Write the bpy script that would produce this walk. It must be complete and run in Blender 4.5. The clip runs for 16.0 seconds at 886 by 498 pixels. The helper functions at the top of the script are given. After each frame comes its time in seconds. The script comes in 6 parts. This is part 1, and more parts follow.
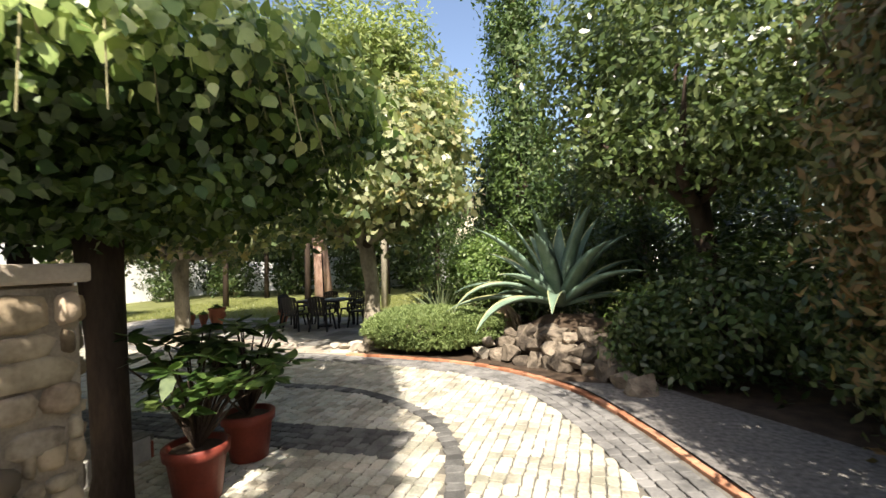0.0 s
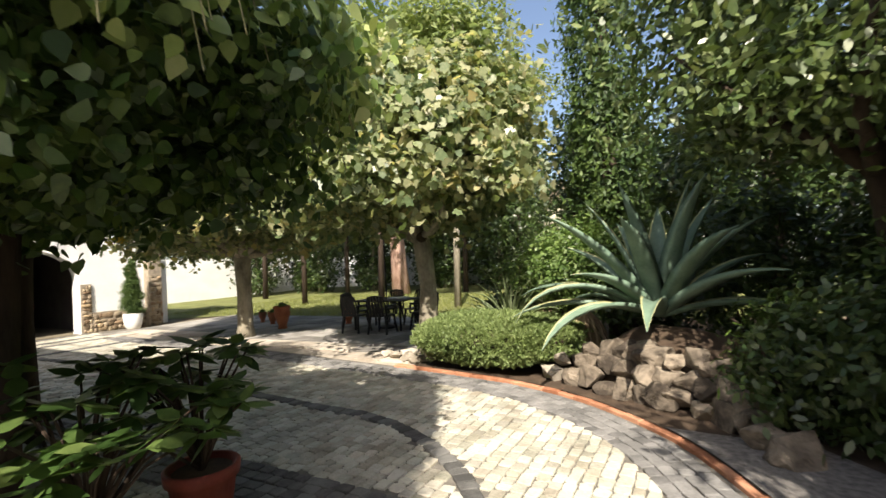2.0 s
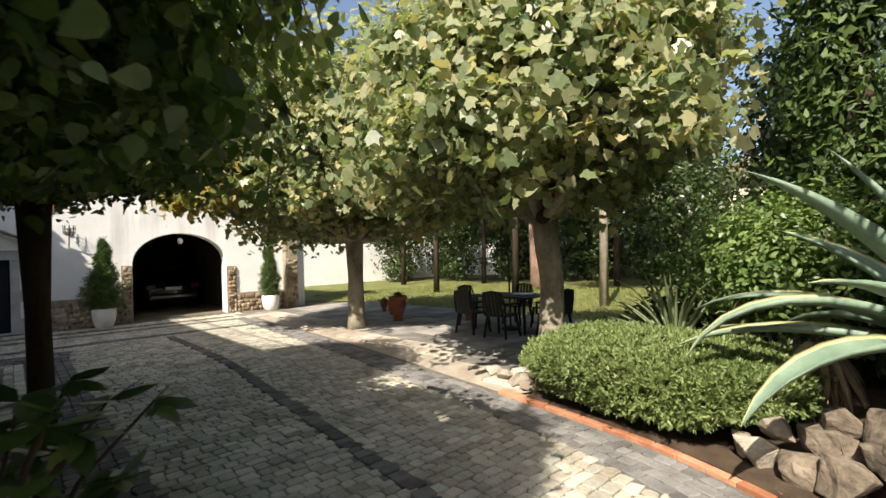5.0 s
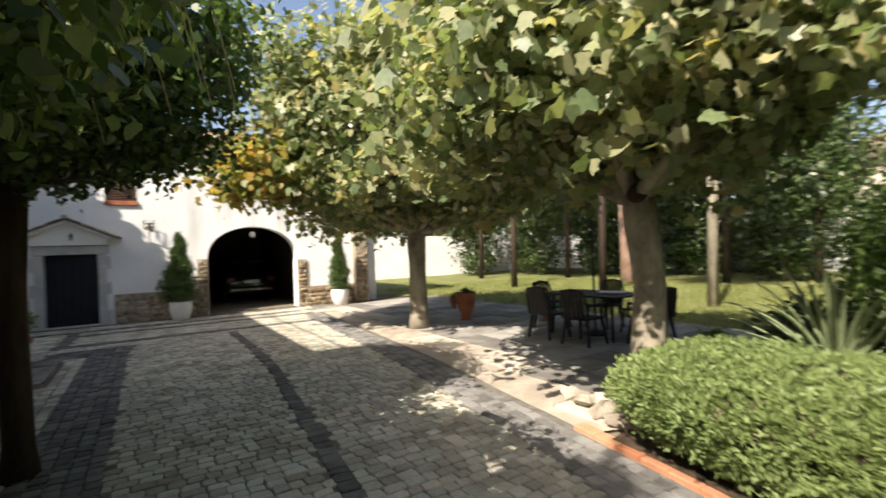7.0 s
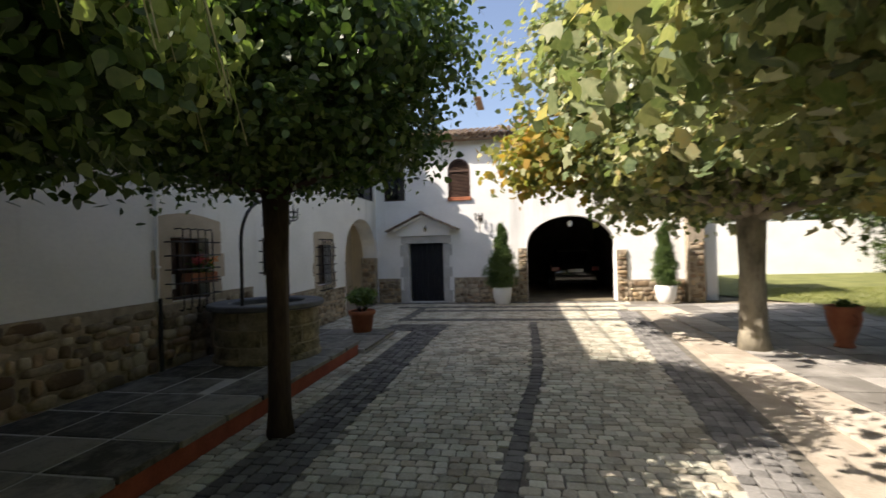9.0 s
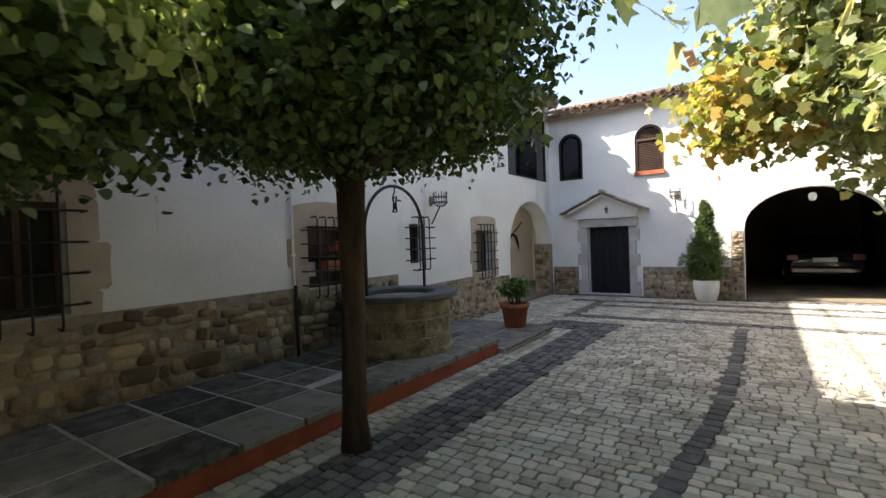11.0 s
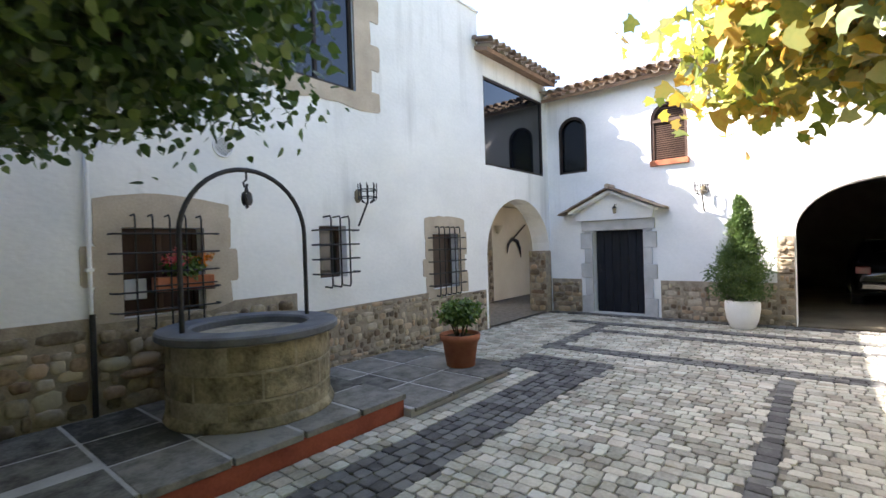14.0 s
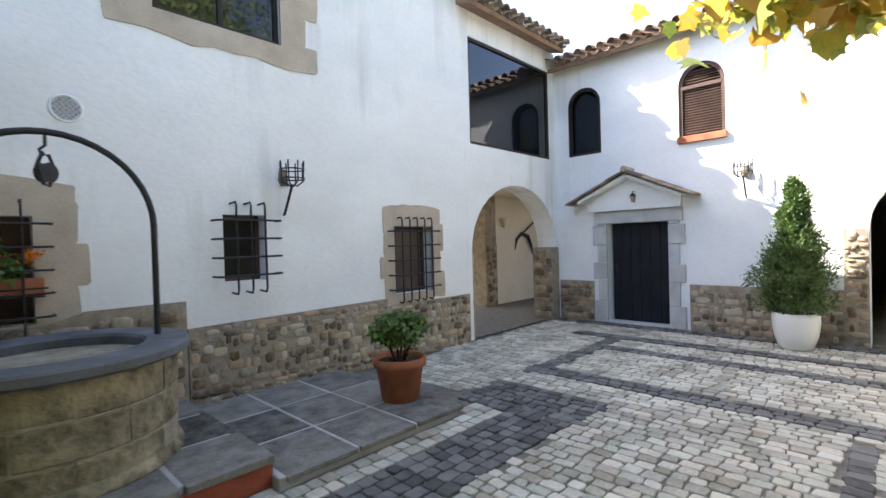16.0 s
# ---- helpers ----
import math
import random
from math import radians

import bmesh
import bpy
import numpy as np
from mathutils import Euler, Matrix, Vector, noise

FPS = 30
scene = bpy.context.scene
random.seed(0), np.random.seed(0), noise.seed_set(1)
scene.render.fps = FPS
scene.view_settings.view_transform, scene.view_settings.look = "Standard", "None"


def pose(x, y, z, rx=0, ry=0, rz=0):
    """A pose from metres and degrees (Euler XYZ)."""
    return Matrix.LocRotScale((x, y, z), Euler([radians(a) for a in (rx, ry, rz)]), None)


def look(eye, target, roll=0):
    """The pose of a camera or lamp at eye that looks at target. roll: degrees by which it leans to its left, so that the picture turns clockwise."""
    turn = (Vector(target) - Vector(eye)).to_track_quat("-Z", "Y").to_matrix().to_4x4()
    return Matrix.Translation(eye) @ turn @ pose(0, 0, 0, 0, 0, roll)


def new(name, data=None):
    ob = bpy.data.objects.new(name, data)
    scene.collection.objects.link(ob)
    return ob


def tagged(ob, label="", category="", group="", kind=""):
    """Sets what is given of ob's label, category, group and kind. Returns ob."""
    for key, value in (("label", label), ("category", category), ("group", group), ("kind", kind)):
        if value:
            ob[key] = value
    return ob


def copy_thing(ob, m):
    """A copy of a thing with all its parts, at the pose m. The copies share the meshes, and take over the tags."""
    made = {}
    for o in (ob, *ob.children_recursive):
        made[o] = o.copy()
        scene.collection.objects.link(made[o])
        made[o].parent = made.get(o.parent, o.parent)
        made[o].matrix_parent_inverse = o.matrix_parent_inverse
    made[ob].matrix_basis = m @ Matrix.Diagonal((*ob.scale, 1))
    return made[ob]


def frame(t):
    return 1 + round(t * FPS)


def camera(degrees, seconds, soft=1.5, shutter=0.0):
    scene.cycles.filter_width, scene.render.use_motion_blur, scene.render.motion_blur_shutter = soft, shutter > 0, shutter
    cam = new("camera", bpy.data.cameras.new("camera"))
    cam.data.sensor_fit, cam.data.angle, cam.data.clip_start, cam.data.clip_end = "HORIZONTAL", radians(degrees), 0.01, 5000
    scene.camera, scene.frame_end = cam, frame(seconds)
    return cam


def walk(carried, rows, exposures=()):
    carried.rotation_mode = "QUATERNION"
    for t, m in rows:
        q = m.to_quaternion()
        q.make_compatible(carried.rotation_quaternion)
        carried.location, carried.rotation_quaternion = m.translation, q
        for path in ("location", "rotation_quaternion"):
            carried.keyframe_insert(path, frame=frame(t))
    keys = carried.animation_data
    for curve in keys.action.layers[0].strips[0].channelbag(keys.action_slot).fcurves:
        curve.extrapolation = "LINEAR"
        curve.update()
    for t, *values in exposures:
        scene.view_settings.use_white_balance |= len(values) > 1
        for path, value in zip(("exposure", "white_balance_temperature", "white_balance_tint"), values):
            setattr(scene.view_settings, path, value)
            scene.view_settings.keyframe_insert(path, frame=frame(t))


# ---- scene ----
cam = camera(87.02, 16.0, shutter=0.5)
# seconds, x, y, eye height, yaw, pitch, roll
ROWS = [
    (0.0, -0.113, 0.320, 1.636, 18.20, 1.48, 2.88),
    (0.5, -0.184, 0.724, 1.634, 20.12, 1.43, 2.97),
    (1.0, -0.214, 1.150, 1.641, 22.66, 1.33, 2.96),
    (1.5, -0.260, 1.529, 1.639, 24.99, 1.36, 3.11),
    (2.0, -0.209, 1.832, 1.623, 29.09, 1.50, 3.11),
    (2.5, -0.267, 2.225, 1.603, 33.24, 1.33, 3.07),
    (3.0, -0.397, 2.575, 1.607, 37.34, 1.02, 2.85),
    (3.5, -0.462, 2.847, 1.616, 42.00, 1.03, 2.29),
    (4.0, -0.653, 3.200, 1.617, 45.40, 1.12, 1.96),
    (6.5, -1.498, 4.525, 1.596, 49.43, -0.16, 2.16),
    (7.0, -1.732, 4.830, 1.582, 57.55, 0.28, 2.22),
    (7.5, -1.842, 5.254, 1.604, 69.31, 0.71, 1.51),
    (8.0, -2.020, 5.634, 1.645, 80.68, 0.68, 1.31),
    (8.5, -2.283, 5.879, 1.641, 89.89, 0.57, 1.46),
    (9.0, -2.518, 6.178, 1.632, 99.61, 0.13, 1.57),
    (9.5, -2.755, 6.384, 1.632, 107.93, -0.39, 1.92),
    (10.0, -3.046, 6.532, 1.628, 116.10, -0.93, 2.13),
    (12.5, -5.208, 6.710, 1.643, 127.01, -0.73, 1.88),
    (13.0, -5.657, 6.722, 1.652, 127.76, -0.30, 1.78),
    (13.5, -6.070, 6.727, 1.646, 128.52, -0.14, 1.80),
    (14.0, -6.489, 6.721, 1.631, 129.20, -0.38, 1.81),
    (14.5, -6.918, 6.698, 1.617, 130.49, -0.79, 1.60),
    (15.0, -7.418, 6.631, 1.616, 131.61, -1.23, 1.64),
    (15.5, -7.867, 6.573, 1.603, 132.65, -1.16, 1.72),
    (16.0, -8.310, 6.539, 1.595, 133.84, -0.78, 1.66),
]
EXPOSURES = [(0.0, 1.36, 6750, 13), (3.0, 0.96, 6780, 13), (4.0, 0.9, 6800, 13), (7.0, 1.18, 6900, 14), (9.0, 1.2, 6850, 16), (10.2, 1.6, 6800, 17), (12.4, 2.6, 6500, 17), (14.0, 2.76, 6380, 17), (16.0, 2.78, 6280, 17)]
walk(cam, [(t, pose(x, y, z, 90 + pitch, roll, yaw)) for t, x, y, z, yaw, pitch, roll in ROWS], EXPOSURES)

# ---- light ----
SUN_DIR = Vector((0.40, -0.895, 1.0)).normalized()
world = bpy.data.worlds.new("sky_world")
scene.world = world
world.use_nodes = True
wn = world.node_tree.nodes
sky = wn.new("ShaderNodeTexSky")
sky.sky_type = 'NISHITA'
sky.sun_disc = False
sky.dust_density = 2.5
sky.sun_elevation = math.asin(SUN_DIR.z)
sky.sun_rotation = math.atan2(SUN_DIR.x, SUN_DIR.y)
world.node_tree.links.new(sky.outputs[0], wn["Background"].inputs[0])
wn["Background"].inputs[1].default_value = 0.105
sun_data = bpy.data.lights.new("sun", 'SUN')
sun_data.energy = 5.0
sun_data.angle = radians(0.53)
sun_data.color = (1.0, 0.94, 0.84)
sun = new("sun", sun_data)
sun.matrix_world = look(SUN_DIR * 40, (0, 0, 0))

# ---- materials ----
def mat_base(name, rough=0.8, metal=0.0, spec=0.3):
    m = bpy.data.materials.new(name)
    m.use_nodes = True
    b = m.node_tree.nodes["Principled BSDF"]
    b.inputs["Roughness"].default_value = rough
    b.inputs["Metallic"].default_value = metal
    b.inputs["Specular IOR Level"].default_value = spec
    return m, m.node_tree.nodes, m.node_tree.links, b


def ramp_node(N, stops):
    r = N.new("ShaderNodeValToRGB")
    e = r.color_ramp.elements
    e[0].position, e[0].color = stops[0][0], (*stops[0][1], 1)
    e[1].position, e[1].color = stops[-1][0], (*stops[-1][1], 1)
    for p, c in stops[1:-1]:
        k = e.new(p)
        k.color = (*c, 1)
    return r


def mottled(name, dark, light, scale=3.0, fine=40.0, rough=0.85, bump=0.3, metal=0.0, spec=0.25, per=None, stretch=(1, 1, 1), depth=0.01, vary=0.6):
    """Two scales of noise between two colours; per: 'object' or 'island' adds variation piece by piece."""
    m, N, L, b = mat_base(name, rough, metal, spec)
    tc = N.new("ShaderNodeTexCoord")
    geo = N.new("ShaderNodeNewGeometry")
    mp = N.new("ShaderNodeMapping")
    mp.inputs["Scale"].default_value = stretch
    L.new(geo.outputs["Position"], mp.inputs[0])
    n1, n2 = N.new("ShaderNodeTexNoise"), N.new("ShaderNodeTexNoise")
    n1.inputs["Scale"].default_value, n1.inputs["Detail"].default_value = scale, 5
    n2.inputs["Scale"].default_value, n2.inputs["Detail"].default_value = fine, 4
    L.new(mp.outputs[0], n1.inputs["Vector"])
    L.new(mp.outputs[0], n2.inputs["Vector"])
    mix = N.new("ShaderNodeMath")
    mix.operation = 'MULTIPLY_ADD'
    L.new(n2.outputs[0], mix.inputs[0])
    mix.inputs[1].default_value = 0.45
    L.new(n1.outputs[0], mix.inputs[2])
    sub = N.new("ShaderNodeMath")
    sub.operation = 'SUBTRACT'
    L.new(mix.outputs[0], sub.inputs[0])
    sub.inputs[1].default_value = 0.225
    val = sub.outputs[0]
    if per:
        src = N.new("ShaderNodeObjectInfo").outputs["Random"] if per == 'object' else geo.outputs["Random Per Island"]
        ad = N.new("ShaderNodeMath")
        ad.operation = 'MULTIPLY_ADD'
        L.new(src, ad.inputs[0])
        ad.inputs[1].default_value = vary
        L.new(val, ad.inputs[2])
        s2 = N.new("ShaderNodeMath")
        s2.operation = 'SUBTRACT'
        L.new(ad.outputs[0], s2.inputs[0])
        s2.inputs[1].default_value = vary / 2
        val = s2.outputs[0]
    mid = tuple((a + c) / 2 for a, c in zip(dark, light))
    r = ramp_node(N, [(0.22, dark), (0.5, mid), (0.78, light)])
    L.new(val, r.inputs[0])
    L.new(r.outputs[0], b.inputs["Base Color"])
    bp = N.new("ShaderNodeBump")
    bp.inputs["Strength"].default_value = bump
    bp.inputs["Distance"].default_value = depth
    L.new(mix.outputs[0], bp.inputs["Height"])
    L.new(bp.outputs[0], b.inputs["Normal"])
    return m


def tinted(m, per, colours):
    """Shifts the hue piece by piece between the given tints."""
    N, L = m.node_tree.nodes, m.node_tree.links
    b = N["Principled BSDF"]
    src = b.inputs["Base Color"].links[0].from_socket
    rnd = N.new("ShaderNodeObjectInfo").outputs["Random"] if per == 'object' else N.new("ShaderNodeNewGeometry").outputs["Random Per Island"]
    k = N.new("ShaderNodeMath")
    k.operation = 'MULTIPLY'
    k.inputs[1].default_value = 17.3
    fr = N.new("ShaderNodeMath")
    fr.operation = 'FRACT'
    L.new(rnd, k.inputs[0])
    L.new(k.outputs[0], fr.inputs[0])
    r = ramp_node(N, [(i / (len(colours) - 1), c) for i, c in enumerate(colours)])
    L.new(fr.outputs[0], r.inputs[0])
    mx = N.new("ShaderNodeMixRGB")
    mx.blend_type = 'MULTIPLY'
    mx.inputs[0].default_value = 1.0
    L.new(src, mx.inputs[1])
    L.new(r.outputs[0], mx.inputs[2])
    L.new(mx.outputs[0], b.inputs["Base Color"])


def leafy(name, colours, trans=0.35, rough=0.45):
    """Leaf: colours spread leaf by leaf, part of the light passes through."""
    m, N, L, b = mat_base(name, rough, 0, 0.5)
    geo = N.new("ShaderNodeNewGeometry")
    n = N.new("ShaderNodeTexNoise")
    n.inputs["Scale"].default_value = 1.3
    L.new(geo.outputs["Position"], n.inputs["Vector"])
    a = N.new("ShaderNodeMath")
    a.operation = 'MULTIPLY_ADD'
    L.new(geo.outputs["Random Per Island"], a.inputs[0])
    a.inputs[1].default_value = 0.7
    s = N.new("ShaderNodeMath")
    s.operation = 'MULTIPLY_ADD'
    L.new(n.outputs[0], s.inputs[0])
    s.inputs[1].default_value = 0.8
    s.inputs[2].default_value = -0.25
    L.new(s.outputs[0], a.inputs[2])
    fine = N.new("ShaderNodeTexNoise")
    fine.inputs["Scale"].default_value, fine.inputs["Detail"].default_value = 26, 4
    L.new(geo.outputs["Position"], fine.inputs["Vector"])
    f2 = N.new("ShaderNodeMath")
    f2.operation = 'MULTIPLY_ADD'
    L.new(fine.outputs[0], f2.inputs[0])
    f2.inputs[1].default_value = 0.5
    L.new(a.outputs[0], f2.inputs[2])
    f3 = N.new("ShaderNodeMath")
    f3.operation = 'SUBTRACT'
    L.new(f2.outputs[0], f3.inputs[0])
    f3.inputs[1].default_value = 0.25
    k = len(colours) - 1
    r = ramp_node(N, [(i / k, c) for i, c in enumerate(colours)])
    L.new(f3.outputs[0], r.inputs[0])
    L.new(r.outputs[0], b.inputs["Base Color"])
    t = N.new("ShaderNodeBsdfTranslucent")
    g = N.new("ShaderNodeMixRGB")
    g.blend_type = 'MULTIPLY'
    g.inputs[0].default_value = 1
    g.inputs[2].default_value = (1.45, 1.5, 0.85, 1)
    L.new(r.outputs[0], g.inputs[1])
    L.new(g.outputs[0], t.inputs[0])
    mx = N.new("ShaderNodeMixShader")
    mx.inputs[0].default_value = trans
    L.new(b.outputs[0], mx.inputs[1])
    L.new(t.outputs[0], mx.inputs[2])
    L.new(mx.outputs[0], N["Material Output"].inputs[0])
    return m


def streaked_plaster(name):
    """White lime plaster with trowel relief and grey rain streaks that run down it."""
    m = mottled(name, (0.72, 0.725, 0.71), (0.86, 0.86, 0.84), 0.9, 16, 0.9, 0.6, depth=0.014, stretch=(1, 1, 1.6))
    N, L = m.node_tree.nodes, m.node_tree.links
    b = N["Principled BSDF"]
    src = b.inputs["Base Color"].links[0].from_socket
    geo = N.new("ShaderNodeNewGeometry")
    mp = N.new("ShaderNodeMapping")
    mp.inputs["Scale"].default_value = (2.6, 2.6, 0.16)
    L.new(geo.outputs["Position"], mp.inputs[0])
    n = N.new("ShaderNodeTexNoise")
    n.inputs["Scale"].default_value, n.inputs["Detail"].default_value, n.inputs["Roughness"].default_value = 1.0, 6, 0.62
    L.new(mp.outputs[0], n.inputs["Vector"])
    big = N.new("ShaderNodeTexNoise")
    big.inputs["Scale"].default_value = 0.45
    L.new(geo.outputs["Position"], big.inputs["Vector"])
    mul = N.new("ShaderNodeMath")
    mul.operation = 'MULTIPLY'
    L.new(n.outputs[0], mul.inputs[0])
    L.new(big.outputs[0], mul.inputs[1])
    r = ramp_node(N, [(0.30, (0, 0, 0)), (0.44, (0.6, 0.6, 0.6))])
    L.new(mul.outputs[0], r.inputs[0])
    mx = N.new("ShaderNodeMixRGB")
    L.new(r.outputs[0], mx.inputs[0])
    L.new(src, mx.inputs[1])
    mx.inputs[2].default_value = (0.46, 0.46, 0.43, 1)
    L.new(mx.outputs[0], b.inputs["Base Color"])
    return m


PLASTER = streaked_plaster("white_plaster")
PLASTER_WARM = mottled("cream_plaster", (0.62, 0.56, 0.42), (0.74, 0.68, 0.53), 1.2, 22, 0.9, 0.3)
STONE = mottled("rubble_stone", (0.13, 0.095, 0.065), (0.42, 0.335, 0.235), 5, 30, 0.9, 0.6, per='island')
STONE_PIECE = mottled("rubble_stone_piece", (0.13, 0.10, 0.07), (0.48, 0.40, 0.30), 5, 30, 0.9, 0.8, per='object', vary=0.7)
MORTAR = mottled("lime_mortar", (0.18, 0.15, 0.11), (0.40, 0.34, 0.255), 8, 60, 0.95, 0.6)
TRIM_STONE = mottled("dressed_sandstone", (0.36, 0.30, 0.23), (0.55, 0.475, 0.375), 3, 45, 0.9, 0.35)
GREY_STONE = mottled("grey_granite", (0.36, 0.36, 0.35), (0.56, 0.56, 0.54), 4, 90, 0.85, 0.3)
SETT = mottled("pale_sett", (0.25, 0.23, 0.185), (0.57, 0.54, 0.465), 2.2, 38, 0.8, 0.9, per='island', vary=0.4)
SETT_PIECE = mottled("pale_sett_piece", (0.25, 0.23, 0.185), (0.57, 0.54, 0.465), 2.2, 38, 0.8, 0.9, per='object', vary=0.55)
SETT_TINTS = [(0.98, 1.0, 0.96), (0.94, 1.0, 0.95), (1.0, 0.975, 0.90), (0.94, 0.97, 0.96), (1.0, 0.95, 0.88)]
tinted(SETT, 'island', SETT_TINTS)
tinted(SETT_PIECE, 'object', SETT_TINTS)
STONE_TINTS = [(1.0, 1.0, 1.0), (0.95, 1.0, 1.0), (1.0, 0.84, 0.72), (0.9, 0.95, 0.9), (1.0, 0.92, 0.78)]
tinted(STONE, 'island', STONE_TINTS)
tinted(STONE_PIECE, 'object', STONE_TINTS)
SETT_DARK = mottled("dark_basalt_sett", (0.06, 0.059, 0.055), (0.165, 0.162, 0.15), 6, 55, 0.75, 0.4, per='island')
SETT_GREY = mottled("grey_edge_sett", (0.10, 0.098, 0.092), (0.25, 0.243, 0.228), 4, 45, 0.8, 0.6, per='island', vary=0.4)
JOINT = mottled("sandy_joint", (0.09, 0.082, 0.068), (0.20, 0.185, 0.155), 9, 80, 0.95, 0.5)
FLAG_PALE = mottled("pale_border_flagstone", (0.30, 0.26, 0.205), (0.52, 0.465, 0.385), 3, 50, 0.85, 0.35, per='object')
FLAG = mottled("terrace_flagstone", (0.15, 0.142, 0.125), (0.33, 0.315, 0.285), 3, 50, 0.85, 0.35, per='object')
SLAB = mottled("slate_slab", (0.05, 0.048, 0.04), (0.235, 0.222, 0.19), 7, 38, 0.85, 1.0, per='object')
LIGHT_JOINT = mottled("pale_joint", (0.32, 0.31, 0.29), (0.48, 0.465, 0.43), 6, 60, 0.9, 0.2)
RED_BRICK = mottled("red_painted_riser", (0.20, 0.045, 0.025), (0.34, 0.09, 0.05), 5, 40, 0.75, 0.3)
EDGE_BRICK = mottled("orange_edging_brick", (0.30, 0.125, 0.065), (0.52, 0.265, 0.155), 6, 50, 0.85, 0.4, per='object')
EAVE_BRICK = mottled("brown_eave_brick", (0.19, 0.12, 0.08), (0.33, 0.22, 0.15), 6, 50, 0.85, 0.3)
TERRACOTTA = mottled("terracotta", (0.26, 0.085, 0.045), (0.42, 0.16, 0.08), 6, 60, 0.8, 0.15)
ROOF_TILE = mottled("clay_roof_tile", (0.15, 0.105, 0.075), (0.40, 0.32, 0.24), 4, 40, 0.9, 0.5, per='island')
WELL_STONE = mottled("mossy_well_block", (0.05, 0.042, 0.024), (0.40, 0.34, 0.22), 5.5, 26, 0.9, 1.0, depth=0.035)
WELL_JOINT = mottled("mossy_well_mortar", (0.15, 0.13, 0.095), (0.44, 0.39, 0.29), 5, 40, 0.95, 0.6)
WELL_COVER = mottled("dark_well_cover", (0.018, 0.022, 0.022), (0.05, 0.056, 0.054), 5, 40, 0.5, 0.2)
WELL_CAP = mottled("slate_grey_capstone", (0.07, 0.074, 0.078), (0.16, 0.165, 0.17), 4, 60, 0.7, 0.25)
IRON = mottled("black_wrought_iron", (0.012, 0.012, 0.013), (0.035, 0.034, 0.034), 20, 90, 0.5, 0.2, metal=0.4, spec=0.5)
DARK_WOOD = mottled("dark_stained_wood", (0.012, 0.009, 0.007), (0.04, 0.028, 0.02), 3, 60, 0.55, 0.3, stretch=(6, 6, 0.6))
BROWN_WOOD = mottled("brown_painted_wood", (0.05, 0.03, 0.022), (0.12, 0.075, 0.055), 3, 60, 0.6, 0.3)
DOOR_PAINT = mottled("black_blue_door_paint", (0.006, 0.007, 0.010), (0.016, 0.018, 0.024), 3, 40, 0.5, 0.2)
WHITE_POT = mottled("white_glazed_pot", (0.74, 0.73, 0.70), (0.85, 0.84, 0.81), 3, 30, 0.35, 0.05, spec=0.5)
SOIL = mottled("dark_soil", (0.03, 0.02, 0.014), (0.10, 0.07, 0.045), 6, 60, 0.95, 0.7)
GRAVEL = mottled("grey_gravel", (0.075, 0.07, 0.064), (0.25, 0.235, 0.215), 20, 120, 0.95, 0.8)
EARTH = mottled("garden_earth", (0.09, 0.075, 0.05), (0.22, 0.19, 0.13), 1.5, 30, 0.95, 0.5)
BARK = mottled("mottled_plane_bark", (0.13, 0.115, 0.085), (0.40, 0.36, 0.27), 5, 25, 0.9, 0.5, stretch=(1, 1, 0.5))
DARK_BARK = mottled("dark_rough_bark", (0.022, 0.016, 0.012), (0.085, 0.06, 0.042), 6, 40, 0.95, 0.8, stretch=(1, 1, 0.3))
PINE_BARK = mottled("reddish_pine_bark", (0.20, 0.11, 0.075), (0.46, 0.32, 0.25), 5, 25, 0.95, 0.8, stretch=(1, 1, 0.4))
# Limestone darkened: the shade over the agave rocks is in this colour.
ROCK = mottled("shaded_limestone", (0.05, 0.04, 0.03), (0.26, 0.215, 0.16), 6, 30, 0.9, 1.0, per='object', depth=0.03)
GRASS_BLADE = leafy("lawn_grass", [(0.10, 0.13, 0.03), (0.18, 0.20, 0.055), (0.27, 0.275, 0.10)], 0.25)
PLANE_LEAF = leafy("plane_leaf", [(0.06, 0.10, 0.045), (0.14, 0.185, 0.085), (0.25, 0.285, 0.145), (0.36, 0.36, 0.21), (0.43, 0.35, 0.15)], 0.4, 0.38)
AUTUMN_LEAF = leafy("autumn_plane_leaf", [(0.09, 0.13, 0.035), (0.17, 0.20, 0.05), (0.30, 0.27, 0.07), (0.40, 0.26, 0.06), (0.30, 0.11, 0.035)], 0.45)
MULBERRY_LEAF = leafy("mulberry_leaf", [(0.02, 0.05, 0.012), (0.052, 0.10, 0.024), (0.16, 0.22, 0.065)], 0.3, 0.4)
# Mulberry leaf again, raised in colour to carry direct sun on young shoots.
SUNLIT_SHOOT_LEAF = leafy("sunlit_shoot_leaf", [(0.09, 0.16, 0.04), (0.18, 0.26, 0.07), (0.30, 0.37, 0.125), (0.40, 0.43, 0.19)], 0.25, 0.36)
HEDGE_LEAF = leafy("glossy_hedge_leaf", [(0.02, 0.042, 0.01), (0.042, 0.074, 0.018), (0.105, 0.135, 0.042)], 0.2, 0.4)
ROUND_LEAF = leafy("light_green_shrub_leaf", [(0.055, 0.11, 0.028), (0.12, 0.195, 0.05), (0.23, 0.31, 0.095)], 0.3)
GLOSSY_LEAF = leafy("glossy_evergreen_leaf", [(0.045, 0.075, 0.022), (0.09, 0.13, 0.04), (0.21, 0.245, 0.10)], 0.2, 0.32)
SHRUB_LEAF = leafy("bright_shrub_leaf", [(0.03, 0.07, 0.012), (0.07, 0.13, 0.022), (0.17, 0.26, 0.05)], 0.3)
